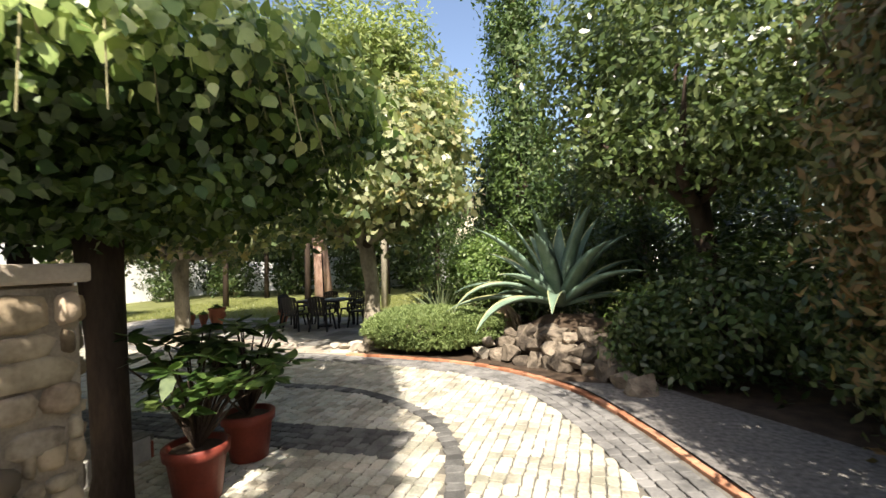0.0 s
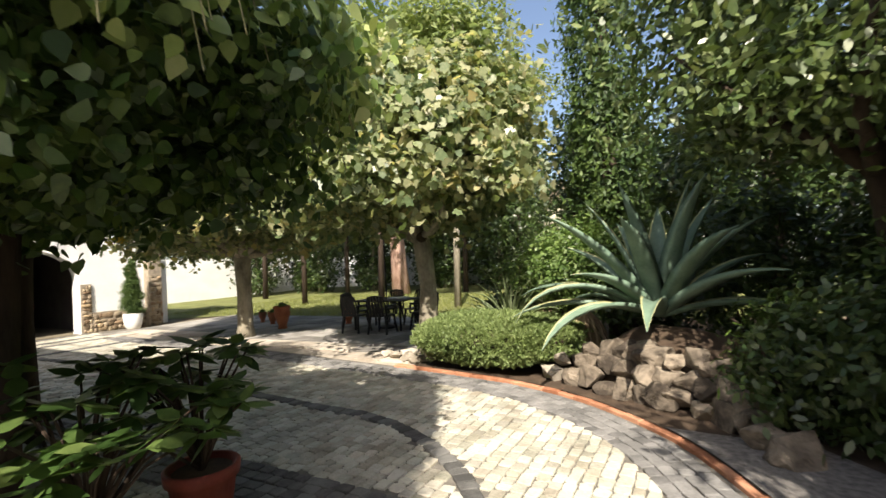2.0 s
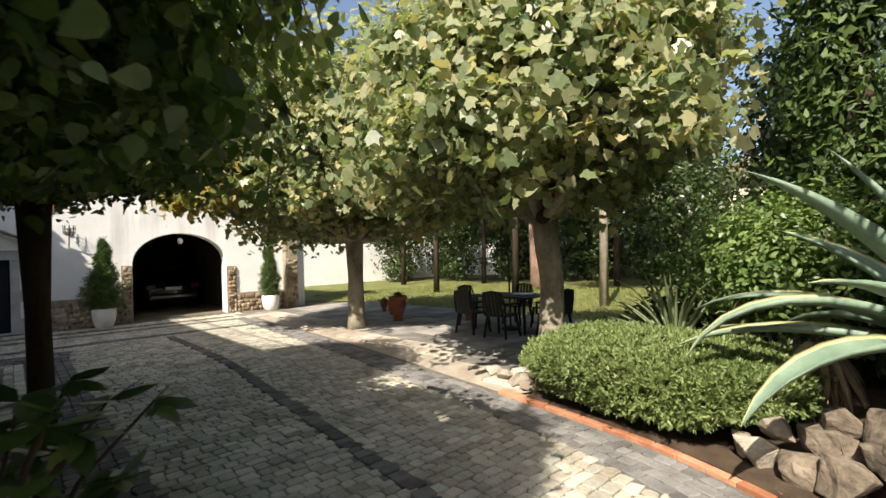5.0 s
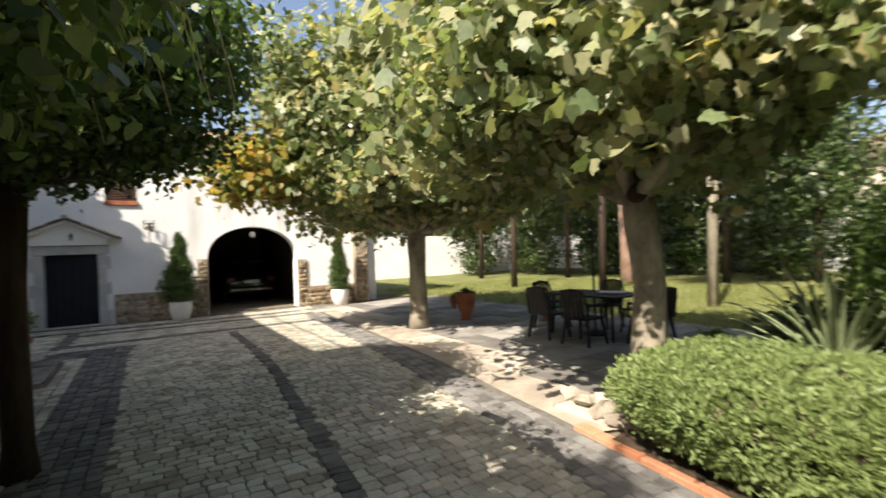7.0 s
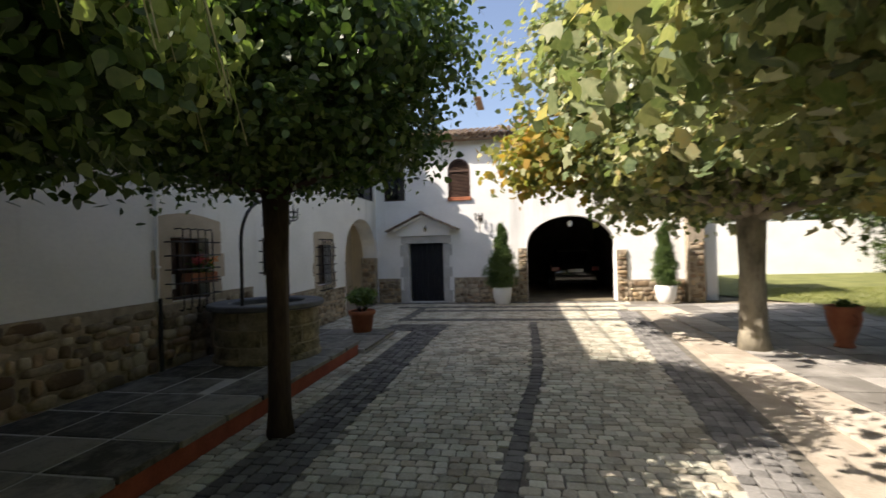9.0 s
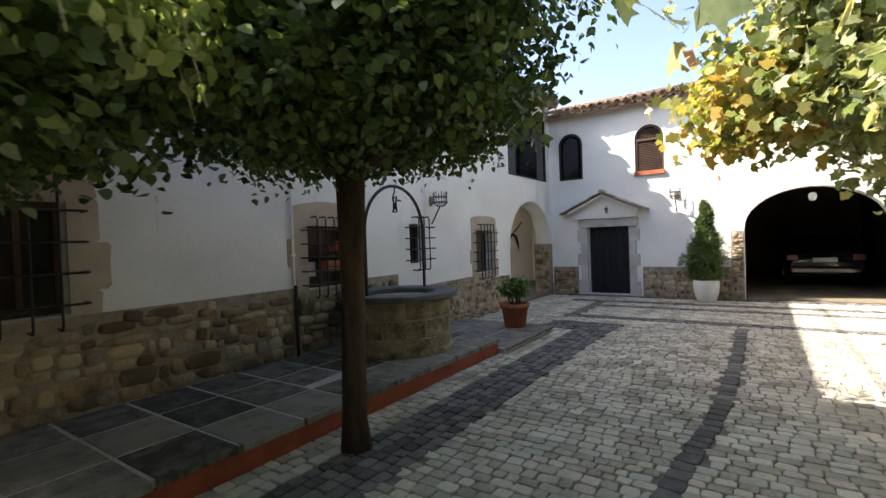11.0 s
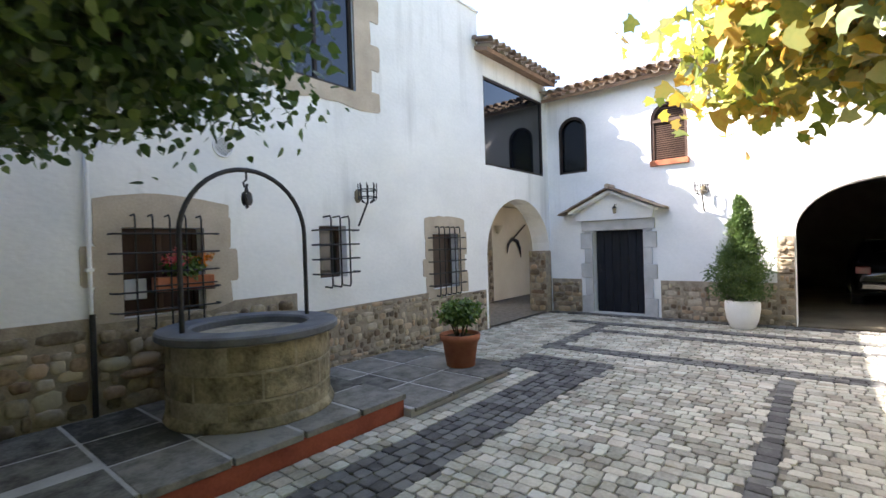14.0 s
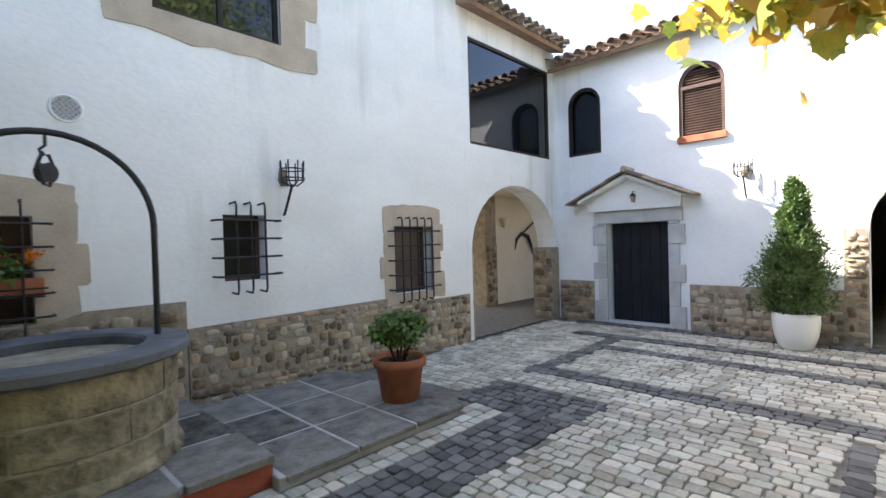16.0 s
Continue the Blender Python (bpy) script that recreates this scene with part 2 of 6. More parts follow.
CYPRESS_LEAF = leafy("cypress_spray", [(0.025, 0.055, 0.014), (0.055, 0.10, 0.022), (0.10, 0.15, 0.03)], 0.2, 0.6)
PINE_LEAF = leafy("pine_needle", [(0.09, 0.14, 0.035), (0.17, 0.22, 0.06), (0.28, 0.31, 0.11)], 0.3, 0.6)
BOX_LEAF = leafy("clipped_bush_leaf", [(0.10, 0.15, 0.045), (0.17, 0.23, 0.075), (0.27, 0.33, 0.125)], 0.25, 0.6)
AGAVE_SKIN = mottled("blue_green_agave", (0.10, 0.16, 0.11), (0.20, 0.28, 0.20), 4, 30, 0.5, 0.1, stretch=(1, 1, 1))
AGAVE_EDGE = mottled("pale_yellow_leaf_margin", (0.36, 0.36, 0.16), (0.52, 0.50, 0.26), 4, 30, 0.5, 0.1)
YUCCA_LEAF = leafy("pale_yucca_leaf", [(0.14, 0.19, 0.09), (0.25, 0.31, 0.16), (0.36, 0.40, 0.24)], 0.25)
FLOWER_RED = leafy("red_geranium", [(0.55, 0.04, 0.05), (0.65, 0.10, 0.12), (0.6, 0.25, 0.30)], 0.3)
FLOWER_ORANGE = leafy("orange_blossom", [(0.7, 0.16, 0.02), (0.75, 0.25, 0.04), (0.8, 0.3, 0.05)], 0.3)
BLACK_PLASTIC = mottled("black_garden_plastic", (0.008, 0.008, 0.009), (0.022, 0.022, 0.024), 6, 60, 0.45, 0.1)
CAR_PAINT = mottled("black_car_paint", (0.010, 0.010, 0.012), (0.02, 0.02, 0.024), 2, 60, 0.16, 0.0, spec=0.9)
TYRE = mottled("tyre_rubber", (0.012, 0.012, 0.012), (0.03, 0.03, 0.03), 8, 80, 0.85, 0.2)
PLATE_WHITE = mottled("number_plate_white", (0.62, 0.62, 0.60), (0.72, 0.72, 0.70), 8, 80, 0.5, 0.0)
LAMP_RED = mottled("red_tail_lens", (0.10, 0.012, 0.012), (0.17, 0.02, 0.02), 8, 80, 0.2, 0.0, spec=0.6)
CHROME = mottled("dull_chrome", (0.5, 0.5, 0.5), (0.65, 0.65, 0.65), 8, 80, 0.25, 0.0, metal=1.0)
# One even dark brown for the carport walls and the upper room.
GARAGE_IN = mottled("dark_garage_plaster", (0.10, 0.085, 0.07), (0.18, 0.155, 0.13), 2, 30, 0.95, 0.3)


def glass_mat(name, tint=(0.006, 0.007, 0.009), rough=0.03):
    m, N, L, b = mat_base(name, rough, 0.0, 0.9)
    b.inputs["Base Color"].default_value = (*tint, 1)
    return m


DARK_GLASS = glass_mat("dark_window_glass")
DARK_GLASS.node_tree.nodes["Principled BSDF"].inputs["Specular IOR Level"].default_value = 0.55
ROOM_GLASS = glass_mat("shaded_window_glass", (0.015, 0.014, 0.013), 0.12)
ROOM_GLASS.node_tree.nodes["Principled BSDF"].inputs["Specular IOR Level"].default_value = 0.35
LAMP_GLASS = glass_mat("smoky_lamp_glass", (0.22, 0.18, 0.11), 0.2)


# ---- mesh helpers ----
def mesh_from(name, verts, faces, smooth=False):
    me = bpy.data.meshes.new(name)
    me.from_pydata([tuple(v) for v in verts], [], faces)
    me.update()
    if smooth:
        me.polygons.foreach_set("use_smooth", [True] * len(me.polygons))
    return me


def link(name, me, material, parent=None, label="", kind="", m=None):
    if material is not None and not me.materials:
        me.materials.append(material)
    ob = new(name, me)
    if parent is not None:
        ob.parent = parent
    if m is not None:
        ob.matrix_basis = m
    return tagged(ob, label=label, kind=kind)


def part(name, bm, material, parent=None, label="", kind="", smooth=False):
    me = bpy.data.meshes.new(name)
    bm.to_mesh(me)
    bm.free()
    if smooth:
        me.polygons.foreach_set("use_smooth", [True] * len(me.polygons))
    return link(name, me, material, parent, label, kind)


def thing(name, label, category, at=(0, 0, 0), group="", kind="", turn=0):
    e = new(name)
    e.matrix_basis = pose(*at, 0, 0, turn)
    return tagged(e, label, category, group, kind)


def box(bm, x0, x1, y0, y1, z0, z1, bevel=0.0, m=None):
    """A box added to bm, its edges bevelled."""
    r = bmesh.ops.create_cube(bm, size=1)
    vs = r["verts"]
    bmesh.ops.scale(bm, vec=(abs(x1 - x0), abs(y1 - y0), abs(z1 - z0)), verts=vs)
    bmesh.ops.translate(bm, vec=((x0 + x1) / 2, (y0 + y1) / 2, (z0 + z1) / 2), verts=vs)
    if bevel:
        es = {e for v in vs for e in v.link_edges}
        q = bmesh.ops.bevel(bm, geom=list(es), offset=bevel, segments=2, affect='EDGES', profile=0.5)
        vs = list({v for v in q["verts"]} | {v for v in vs if v.is_valid})
    if m is not None:
        bmesh.ops.transform(bm, matrix=m, verts=[v for v in vs if v.is_valid])
    return vs


def box_bm(x0, x1, y0, y1, z0, z1, bevel=0.0):
    bm = bmesh.new()
    box(bm, x0, x1, y0, y1, z0, z1, bevel)
    return bm


def tube(bm, pts, radii, seg=8, cap=True):
    """A round tube along pts."""
    pts = [Vector(p) for p in pts]
    if not hasattr(radii, "__len__"):
        radii = [radii] * len(pts)
    rings, side = [], None
    for i, p in enumerate(pts):
        d = (pts[min(i + 1, len(pts) - 1)] - pts[max(i - 1, 0)]).normalized()
        if side is None:
            side = d.orthogonal().normalized()
        side = (side - d * side.dot(d)).normalized()
        up = d.cross(side)
        rings.append([bm.verts.new(p + (side * math.cos(a) + up * math.sin(a)) * radii[i])
                      for a in (2 * math.pi * k / seg for k in range(seg))])
    for a, c in zip(rings, rings[1:]):
        for k in range(seg):
            bm.faces.new((a[k], a[(k + 1) % seg], c[(k + 1) % seg], c[k]))
    if cap:
        bm.faces.new(rings[0][::-1])
        bm.faces.new(rings[-1])


def tube_bm(pts, radii, seg=8):
    bm = bmesh.new()
    tube(bm, pts, radii, seg)
    return bm


def lathe(profile, seg=32, rough=0.0):
    """A turned shape from (radius, height) pairs."""
    bm = bmesh.new()
    rings = []
    for r, z in profile:
        rings.append([bm.verts.new((r * math.cos(2 * math.pi * k / seg), r * math.sin(2 * math.pi * k / seg), z)) for k in range(seg)])
    for a, c in zip(rings, rings[1:]):
        for k in range(seg):
            bm.faces.new((a[k], a[(k + 1) % seg], c[(k + 1) % seg], c[k]))
    bm.faces.new(rings[0][::-1])
    bm.faces.new(rings[-1])
    return bm


def leaf_cloud(name, centres, normals, size, shape, seed, droop=0.0, outward=False):
    """One mesh of leaves at the given centres, each turned at random round its normal, or pointing along it."""
    rng = np.random.default_rng(seed)
    n = len(centres)
    shp = np.array(shape, dtype=float)
    k = len(shp)
    nrm = normals / np.maximum(np.linalg.norm(normals, axis=1, keepdims=True), 1e-6)
    a = rng.normal(size=(n, 3))
    a[:, 2] -= droop
    u = a - nrm * (a * nrm).sum(1, keepdims=True)
    u /= np.maximum(np.linalg.norm(u, axis=1, keepdims=True), 1e-6)
    if outward:
        u, nrm = nrm, u
    w = np.cross(nrm, u)
    s = size * rng.uniform(0.6, 1.3, (n, 1, 1))
    curl = rng.uniform(-0.15, 0.75, (n, 1, 1))
    pts = centres[:, None, :] + s * (u[:, None, :] * shp[None, :, 0:1] + w[:, None, :] * shp[None, :, 1:2]
                                     - nrm[:, None, :] * curl * (shp[None, :, 1:2] ** 2 * 2 + shp[None, :, 0:1] ** 2 * 0.4))
    me = bpy.data.meshes.new(name)
    me.vertices.add(n * k)
    me.vertices.foreach_set("co", pts.reshape(-1))
    me.loops.add(n * k)
    me.loops.foreach_set("vertex_index", np.arange(n * k))
    me.polygons.add(n)
    me.polygons.foreach_set("loop_start", np.arange(n) * k)
    me.update(calc_edges=True)
    return me


OVAL = [(0, 0), (0.3, 0.22), (0.65, 0.2), (1, 0), (0.65, -0.2), (0.3, -0.22)]
NARROW = [(0, 0), (0.4, 0.09), (1, 0), (0.4, -0.09)]
LOBED = [(0, 0), (-0.04, 0.24), (0.08, 0.52), (0.27, 0.36), (0.44, 0.38), (0.64, 0.5), (0.68, 0.28), (0.82, 0.17), (1.02, 0.0), (0.82, -0.17), (0.68, -0.28), (0.64, -0.5), (0.44, -0.38), (0.27, -0.36), (0.08, -0.52), (-0.04, -0.24)]
BROAD = [(0, 0), (0.05, 0.26), (0.3, 0.4), (0.62, 0.27), (1.0, 0.0), (0.62, -0.27), (0.3, -0.4), (0.05, -0.26)]
SPRAY = [(0, 0), (0.35, 0.2), (0.6, 0.1), (1, 0.0), (0.6, -0.14), (0.3, -0.16)]


def lumps(rng, centre, radii, count, spread, per, shell=0.75, flat_under=None, up=0.6, boxy=1.0, uneven=0.05, gaps=0.0):
    """Leaf places and normals: many small clumps spread over an uneven ellipsoid, with bulges and gaps."""
    c, r = np.array(centre), np.array(radii)
    d = rng.normal(size=(count, 3))
    d /= np.linalg.norm(d, axis=1, keepdims=True)
    rad = 1 - (1 - shell) * rng.random((count, 1)) ** 0.6 + rng.normal(0, 0.05, (count, 1))
    way, shift = rng.normal(0, 3.2, (2, 6, 3)), rng.uniform(0, 6.28, (2, 6))
    rad = rad * (1 + uneven * np.sin(d @ way[0].T + shift[0]).sum(1, keepdims=True))
    q = c + np.sign(d) * np.abs(d) ** boxy * r * rad
    if gaps:
        keep = np.sin(q @ way[1].T * 0.75 / max(0.5, r.max() * 0.5) + shift[1]).sum(1) > -2.2 + gaps
        q, d = q[keep], d[keep]
        count = len(q)
    if flat_under is not None:
        q[:, 2] = np.maximum(q[:, 2], flat_under + rng.normal(0, 0.07, count))
    pts = np.repeat(q, per, axis=0) + rng.normal(0, spread, (count * per, 3))
    nr = np.repeat(d / r, per, axis=0)
    nr /= np.linalg.norm(nr, axis=1, keepdims=True)
    nr = nr + rng.normal(0, 0.75, nr.shape)
    nr[:, 2] += up
    return pts, nr


def limbs(bm, rng, start, radius, tips, seg=6):
    """Bent branches from a fork to the given tips."""
    for t in tips:
        a, b = Vector(start), Vector(t)
        mid = a.lerp(b, 0.5) + Vector(rng.normal(0, 0.12, 3)) * (b - a).length * 0.6
        tube(bm, [a, a.lerp(mid, 0.5) + Vector(rng.normal(0, 0.03, 3)), mid, mid.lerp(b, 0.6), b], [radius, radius * 0.8, radius * 0.6, radius * 0.4, radius * 0.15], seg)


def tree(name, label, base, trunk_pts, trunk_r, bark, fork, tips, limb_r, leaf_material, clouds, size, shape, seed, droop=0.3, uneven=0.06, gaps=0.0):
    """clouds: (centre, radii, clumps, spread, leaves each, shell, flat underside)."""
    rng = np.random.default_rng(seed)
    t = thing(name, label, "tree", base)
    bm = bmesh.new()
    tube(bm, trunk_pts, trunk_r, 14)
    for v in bm.verts:
        v.co += Vector(rng.normal(0, 0.012, 3)) * min(1, trunk_r[0] * 6)
    part("trunk", bm, bark, t, smooth=True)
    if tips:
        for tip in tips:
            bm = bmesh.new()
            limbs(bm, rng, fork, limb_r, [tip], 7)
            part("limb", bm, bark, t, smooth=True)
    ps, ns = [], []
    for cen, rad, cnt, spread, per, shell, flat in clouds:
        p, nr = lumps(rng, cen, rad, cnt, spread, per, shell, flat, uneven=uneven, gaps=gaps)
        ps.append(p)
        ns.append(nr)
    me = leaf_cloud("crown", np.concatenate(ps), np.concatenate(ns), size, shape, seed + 1, droop)
    link("crown", me, leaf_material, t)
    return t


# ---- structure ----
FX, WY = -16.85, 1.61


def arch_loop(u0, u1, z0, spring, top, n=18):
    """Outline of an arched opening, from its lower left, with an elliptic head."""
    c, r, h = (u0 + u1) / 2, abs(u1 - u0) / 2, top - spring
    s = 1 if u1 > u0 else -1
    pts = [(u0, z0), (u1, z0)]
    pts += [(c + s * r * math.cos(math.pi * k / n), spring + h * math.sin(math.pi * k / n)) for k in range(n + 1)]
    return pts


def rect_loop(u0, u1, z0, z1):
    return [(u0, z0), (u1, z0), (u1, z1), (u0, z1)]


def plate(outline, holes, place, depth):
    """A wall cut from an outline with holes; place(u, z) is a point of its face, depth the way through it."""
    bm = bmesh.new()
    edges = []
    for loop in [outline] + list(holes):
        vs = [bm.verts.new(place(u, z)) for u, z in loop]
        edges += [bm.edges.new((vs[i], vs[(i + 1) % len(vs)])) for i in range(len(vs))]
    bmesh.ops.triangle_fill(bm, edges=edges, use_beauty=True)
    g = bmesh.ops.extrude_face_region(bm, geom=bm.faces[:])
    bmesh.ops.translate(bm, vec=depth, verts=[e for e in g["geom"] if isinstance(e, bmesh.types.BMVert)])
    bmesh.ops.recalc_face_normals(bm, faces=bm.faces[:])
    return bm


def on_facade(u, z, out=0.0):
    return (FX + out, u, z)


def on_side(u, z, out=0.0):
    return (u, WY + out, z)


def quoined(u0, u1, z0, z1, seed, step, course, crown):
    """An outline of long and short jamb stones with a softly bowed head, as plaster is cut back round old stone."""
    rng = np.random.default_rng(seed)
    a, b = min(u0, u1), max(u0, u1)

    def jamb(u, sign):
        pts, z, k = [], z0, rng.integers(0, 2)
        while z < z1 - 0.08:
            h = course * rng.uniform(0.75, 1.25)
            top = z + h if z + h < z1 - 0.1 else z1
            off = sign * (step * rng.uniform(0.7, 1.1) if k % 2 and top < z1 else rng.uniform(0, 0.02))
            for f in (0.0, 0.08, 0.5, 0.92, 1.0):
                soft = 0.018 if f in (0.0, 1.0) else 0.0
                pts.append((u + off - sign * soft + rng.normal(0, 0.006), z + (top - z) * f))
            z, k = top, k + 1
        return pts

    right, left = jamb(b, 1), jamb(a, -1)
    n = 9
    head = [(b + (a - b) * k / n, z1 + crown * 0.5 * math.sin(math.pi * k / n) + rng.normal(0, 0.008)) for k in range(1, n)]
    foot = [(a + (b - a) * k / n, z0 + rng.normal(0, 0.02)) for k in range(1, n)]
    return right + head + left[::-1] + foot


# ground and paved sheets
gm = bmesh.new()
bmesh.ops.create_grid(gm, x_segments=8, y_segments=8, size=400)
bmesh.ops.translate(gm, vec=(0, 0, -0.05), verts=gm.verts[:])
tagged(part("ground", gm, EARTH), "bare brown garden earth reaching to the horizon", "ground", kind="structure")

EDGE_PTS = [(-14.6, 9.0), (-10.9, 8.72), (-7.5, 8.4), (-5.8, 8.15), (-4.7, 8.0), (-3.14, 7.75), (-2.2, 7.5), (-1.45, 7.12), (-0.85, 6.65), (-0.35, 6.1), (0.1, 5.3), (0.5, 4.4), (0.8, 3.6), (1.1, 2.4), (1.3, 0.5), (1.4, -3.5)]
ARC_PTS = [(-12.9, 6.38), (-9.2, 6.35), (-7.5, 6.2), (-5.5, 6.02), (-4.3, 5.9), (-3.4, 5.82), (-2.6, 5.5), (-1.9, 4.98), (-1.5, 4.4), (-1.28, 3.9), (-1.05, 3.0), (-0.95, 1.5), (-0.9, -3)]


def dist_to(path, x, y):
    """Distance to a line of points, and on which side (+ left of its way)."""
    best, side = 1e9, 1
    for (ax, ay), (bx, by) in zip(path, path[1:]):
        dx, dy = bx - ax, by - ay
        f = max(0, min(1, ((x - ax) * dx + (y - ay) * dy) / (dx * dx + dy * dy)))
        d = math.hypot(x - ax - f * dx, y - ay - f * dy)
        if d < best:
            best, side = d, (1 if dx * (y - ay) - dy * (x - ax) > 0 else -1)
    return best, side


def smooth_path(pts, n=6):
    out = []
    for i in range(len(pts) - 1):
        p0, p1, p2, p3 = (Vector(pts[max(0, min(len(pts) - 1, i + k))]) for k in (-1, 0, 1, 2))
        for k in range(n):
            t = k / n
            out.append(tuple(0.5 * (2 * p1 + (p2 - p0) * t + (2 * p0 - 5 * p1 + 4 * p2 - p3) * t * t + (3 * p1 - p0 - 3 * p2 + p3) * t ** 3)))
    return out + [pts[-1]]


EDGE, ARC = smooth_path(EDGE_PTS), smooth_path(ARC_PTS)
bed = bmesh.new()
bv = [bed.verts.new((x, y, -0.012)) for x, y in [(FX, 10.2), (FX, WY), (-3.9, WY), (-3.9, -3.5), (1.4, -3.5)] + [p for p in EDGE[::-1]]]
bed.faces.new(bv)
bmesh.ops.triangulate(bed, faces=bed.faces[:])
bmesh.ops.recalc_face_normals(bed, faces=bed.faces[:])
COURT = tagged(part("pavement_courtyard", bed, JOINT), "courtyard paved with pale and dark stone setts", "pavement", kind="structure")

tb = bmesh.new()
tv = [tb.verts.new((x, y, -0.016)) for x, y in [(-16.3, 13.2), (-16.3, 9.6)] + [p for p in EDGE if p[0] < -4.2] + [(-3.9, 9.6), (-4.6, 13.6)]]
tb.faces.new(tv)
bmesh.ops.triangulate(tb, faces=tb.faces[:])
bmesh.ops.recalc_face_normals(tb, faces=tb.faces[:])
TERRACE = tagged(part("pavement_terrace", tb, FLAG_PALE), "pale flagstone terrace under the plane trees", "pavement", kind="structure")

lb = bmesh.new()
lv = [lb.verts.new((x, y, 0.0 if y > 12.8 else -0.02)) for x, y in [(-16.4, 13.2), (-4.6, 13.6), (-1.0, 14.0), (6, 16), (6, 33), (-30, 33), (-30, 12.0), (-19, 11.9)]]
lb.faces.new(lv)
LAWN_MAT = mottled("mown_lawn", (0.085, 0.10, 0.03), (0.19, 0.20, 0.07), 1.2, 90, 0.95, 0.8)
tagged(part("ground_lawn", lb, LAWN_MAT), "sunlit mown green lawn behind the terrace", "lawn", kind="structure")
rng = np.random.default_rng(5)
gp = np.stack([rng.uniform(-20, -3, 26000), rng.uniform(13.3, 22, 26000), np.full(26000, 0.0)], 1)
gn = rng.normal(size=(26000, 3))
gn[:, 2] *= 0.2
grass_me = leaf_cloud("grass", gp, gn, 0.09, NARROW, 6, droop=-4)
tagged(link("grass", grass_me, GRASS_BLADE), "short green lawn grass", "grass", kind="stuff")

# planted bed on the garden side of the brick edging
pb = bmesh.new()
bed_pts = [p for p in EDGE if p[0] > -4.45] + [(14, -3.5), (14, 15), (-4.2, 13.4), (-4.3, 8.7)]
pv = [pb.verts.new((x, y, 0.035)) for x, y in bed_pts]
pb.faces.new(pv)
bmesh.ops.triangulate(pb, faces=pb.faces[:])
bmesh.ops.recalc_face_normals(pb, faces=pb.faces[:])
tagged(part("ground_bed", pb, SOIL), "dark planting bed with soil beside the drive", "soil", kind="structure")
gb = bmesh.new()
gv = [gb.verts.new((x, y, 0.05)) for x, y in [p for p in EDGE if p[1] < 6.4 and p[0] > -0.6] + [(3.2, -3.5), (3.0, 3.0), (1.6, 4.9), (0.5, 6.3)]]
gb.faces.new(gv)
bmesh.ops.triangulate(gb, faces=gb.faces[:])
bmesh.ops.recalc_face_normals(gb, faces=gb.faces[:])
tagged(part("ground_gravel", gb, GRAVEL), "grey gravel strip beside the drive", "gravel", kind="structure")

# facade with the door and the carport
f_holes = [arch_loop(6.33, 8.89, -0.3, 1.68, 2.56), rect_loop(2.66, 3.76, -0.3, 1.86),
           arch_loop(3.96, 4.66, 3.15, 4.1, 4.45), arch_loop(1.9, 2.58, 3.22, 4.2, 4.53)]
facade = part("wall_facade", plate([(1.16, -0.6), (11.2, -0.6), (11.2, 5.0), (1.16, 5.0)], f_holes, on_facade, (-0.45, 0, 0)), PLASTER)
tagged(facade, "whitewashed plaster house facade with arched carport", "wall", kind="structure")
# long side wall with barred windows
BW, SW, RW, UW = (-7.98, -8.73, 1.04, 1.90), (-10.2, -10.65, 1.25, 1.95), (-12.47, -13.19, 0.90, 1.84), (-9.63, -10.9, 3.86, 5.35)
s_holes = [rect_loop(a, b, c, d) for a, b, c, d in (BW, SW, RW, UW)] + [rect_loop(-4.75, -5.35, 1.1, 2.1)]
side = part("wall_side_tall", plate([(-3.9, -0.6), (-14.0, -0.6), (-14.0, 6.1), (-3.9, 6.1)], s_holes, on_side, (0, -0.45, 0)), PLASTER)
tagged(side, "tall white plastered house wall with rain streaks", "wall", kind="structure")
low = part("wall_side_low", plate([(-14.002, -0.6), (FX, -0.6), (FX, 5.36), (-14.002, 5.36)],
           [arch_loop(-14.12, -16.8, -0.3, 1.43, 2.6), rect_loop(-14.15, -16.62, 3.2, 4.95)], on_side, (0, -0.45, 0)), PLASTER)
tagged(low, "white wall with an arched passage below a large window", "wall", kind="structure")
# closing walls behind, all plain
def closing(name, x0, x1, y0, y1, z0, z1, mat=PLASTER, label="plain white plastered wall closing the house"):
    return tagged(part(name, box_bm(x0, x1, y0, y1, z0, z1), mat), label, "wall", kind="structure")


closing("wall_house_end", -4.35, -3.9, -6.0, WY - 0.46, -0.3, 6.1)
# Two unseen walls added to hold back sky light behind the drive.
closing("wall_drive_back", -3.88, 7.4, -4.6, -4.2, -0.3, 3.4, STONE, "unseen stone wall added to keep sky light off the drive")
closing("wall_drive_side", 7.0, 7.4, -4.19, 12.0, -0.3, 3.4, STONE, "unseen stone wall added to keep out sky light from the side")
closing("wall_house_back", -14.0, -3.9, -6.5, -6.0, -0.3, 6.1)
closing("wall_gable", -14.0, -13.6, -5.99, WY - 0.46, 3.0, 6.1)
closing("wall_passage_back", -20.5, -17.62, -0.95, -0.6, -0.3, 3.0, PLASTER_WARM, "cream plastered wall at the back of the passage")
closing("wall_passage_left", -14.1, -13.75, -3.5, WY - 0.46, -0.3, 3.0, PLASTER_WARM, "cream plastered side wall of the passage")
closing("wall_passage_right", -21.0, -20.6, -0.95, 1.1, -0.3, 3.0, PLASTER_WARM, "cream plastered end wall of the passage")
tagged(part("ceiling_passage", box_bm(-20.6, -13.7, -3.5, WY - 0.46, 2.72, 2.95), PLASTER_WARM), "cream plastered passage ceiling", "ceiling", kind="structure")
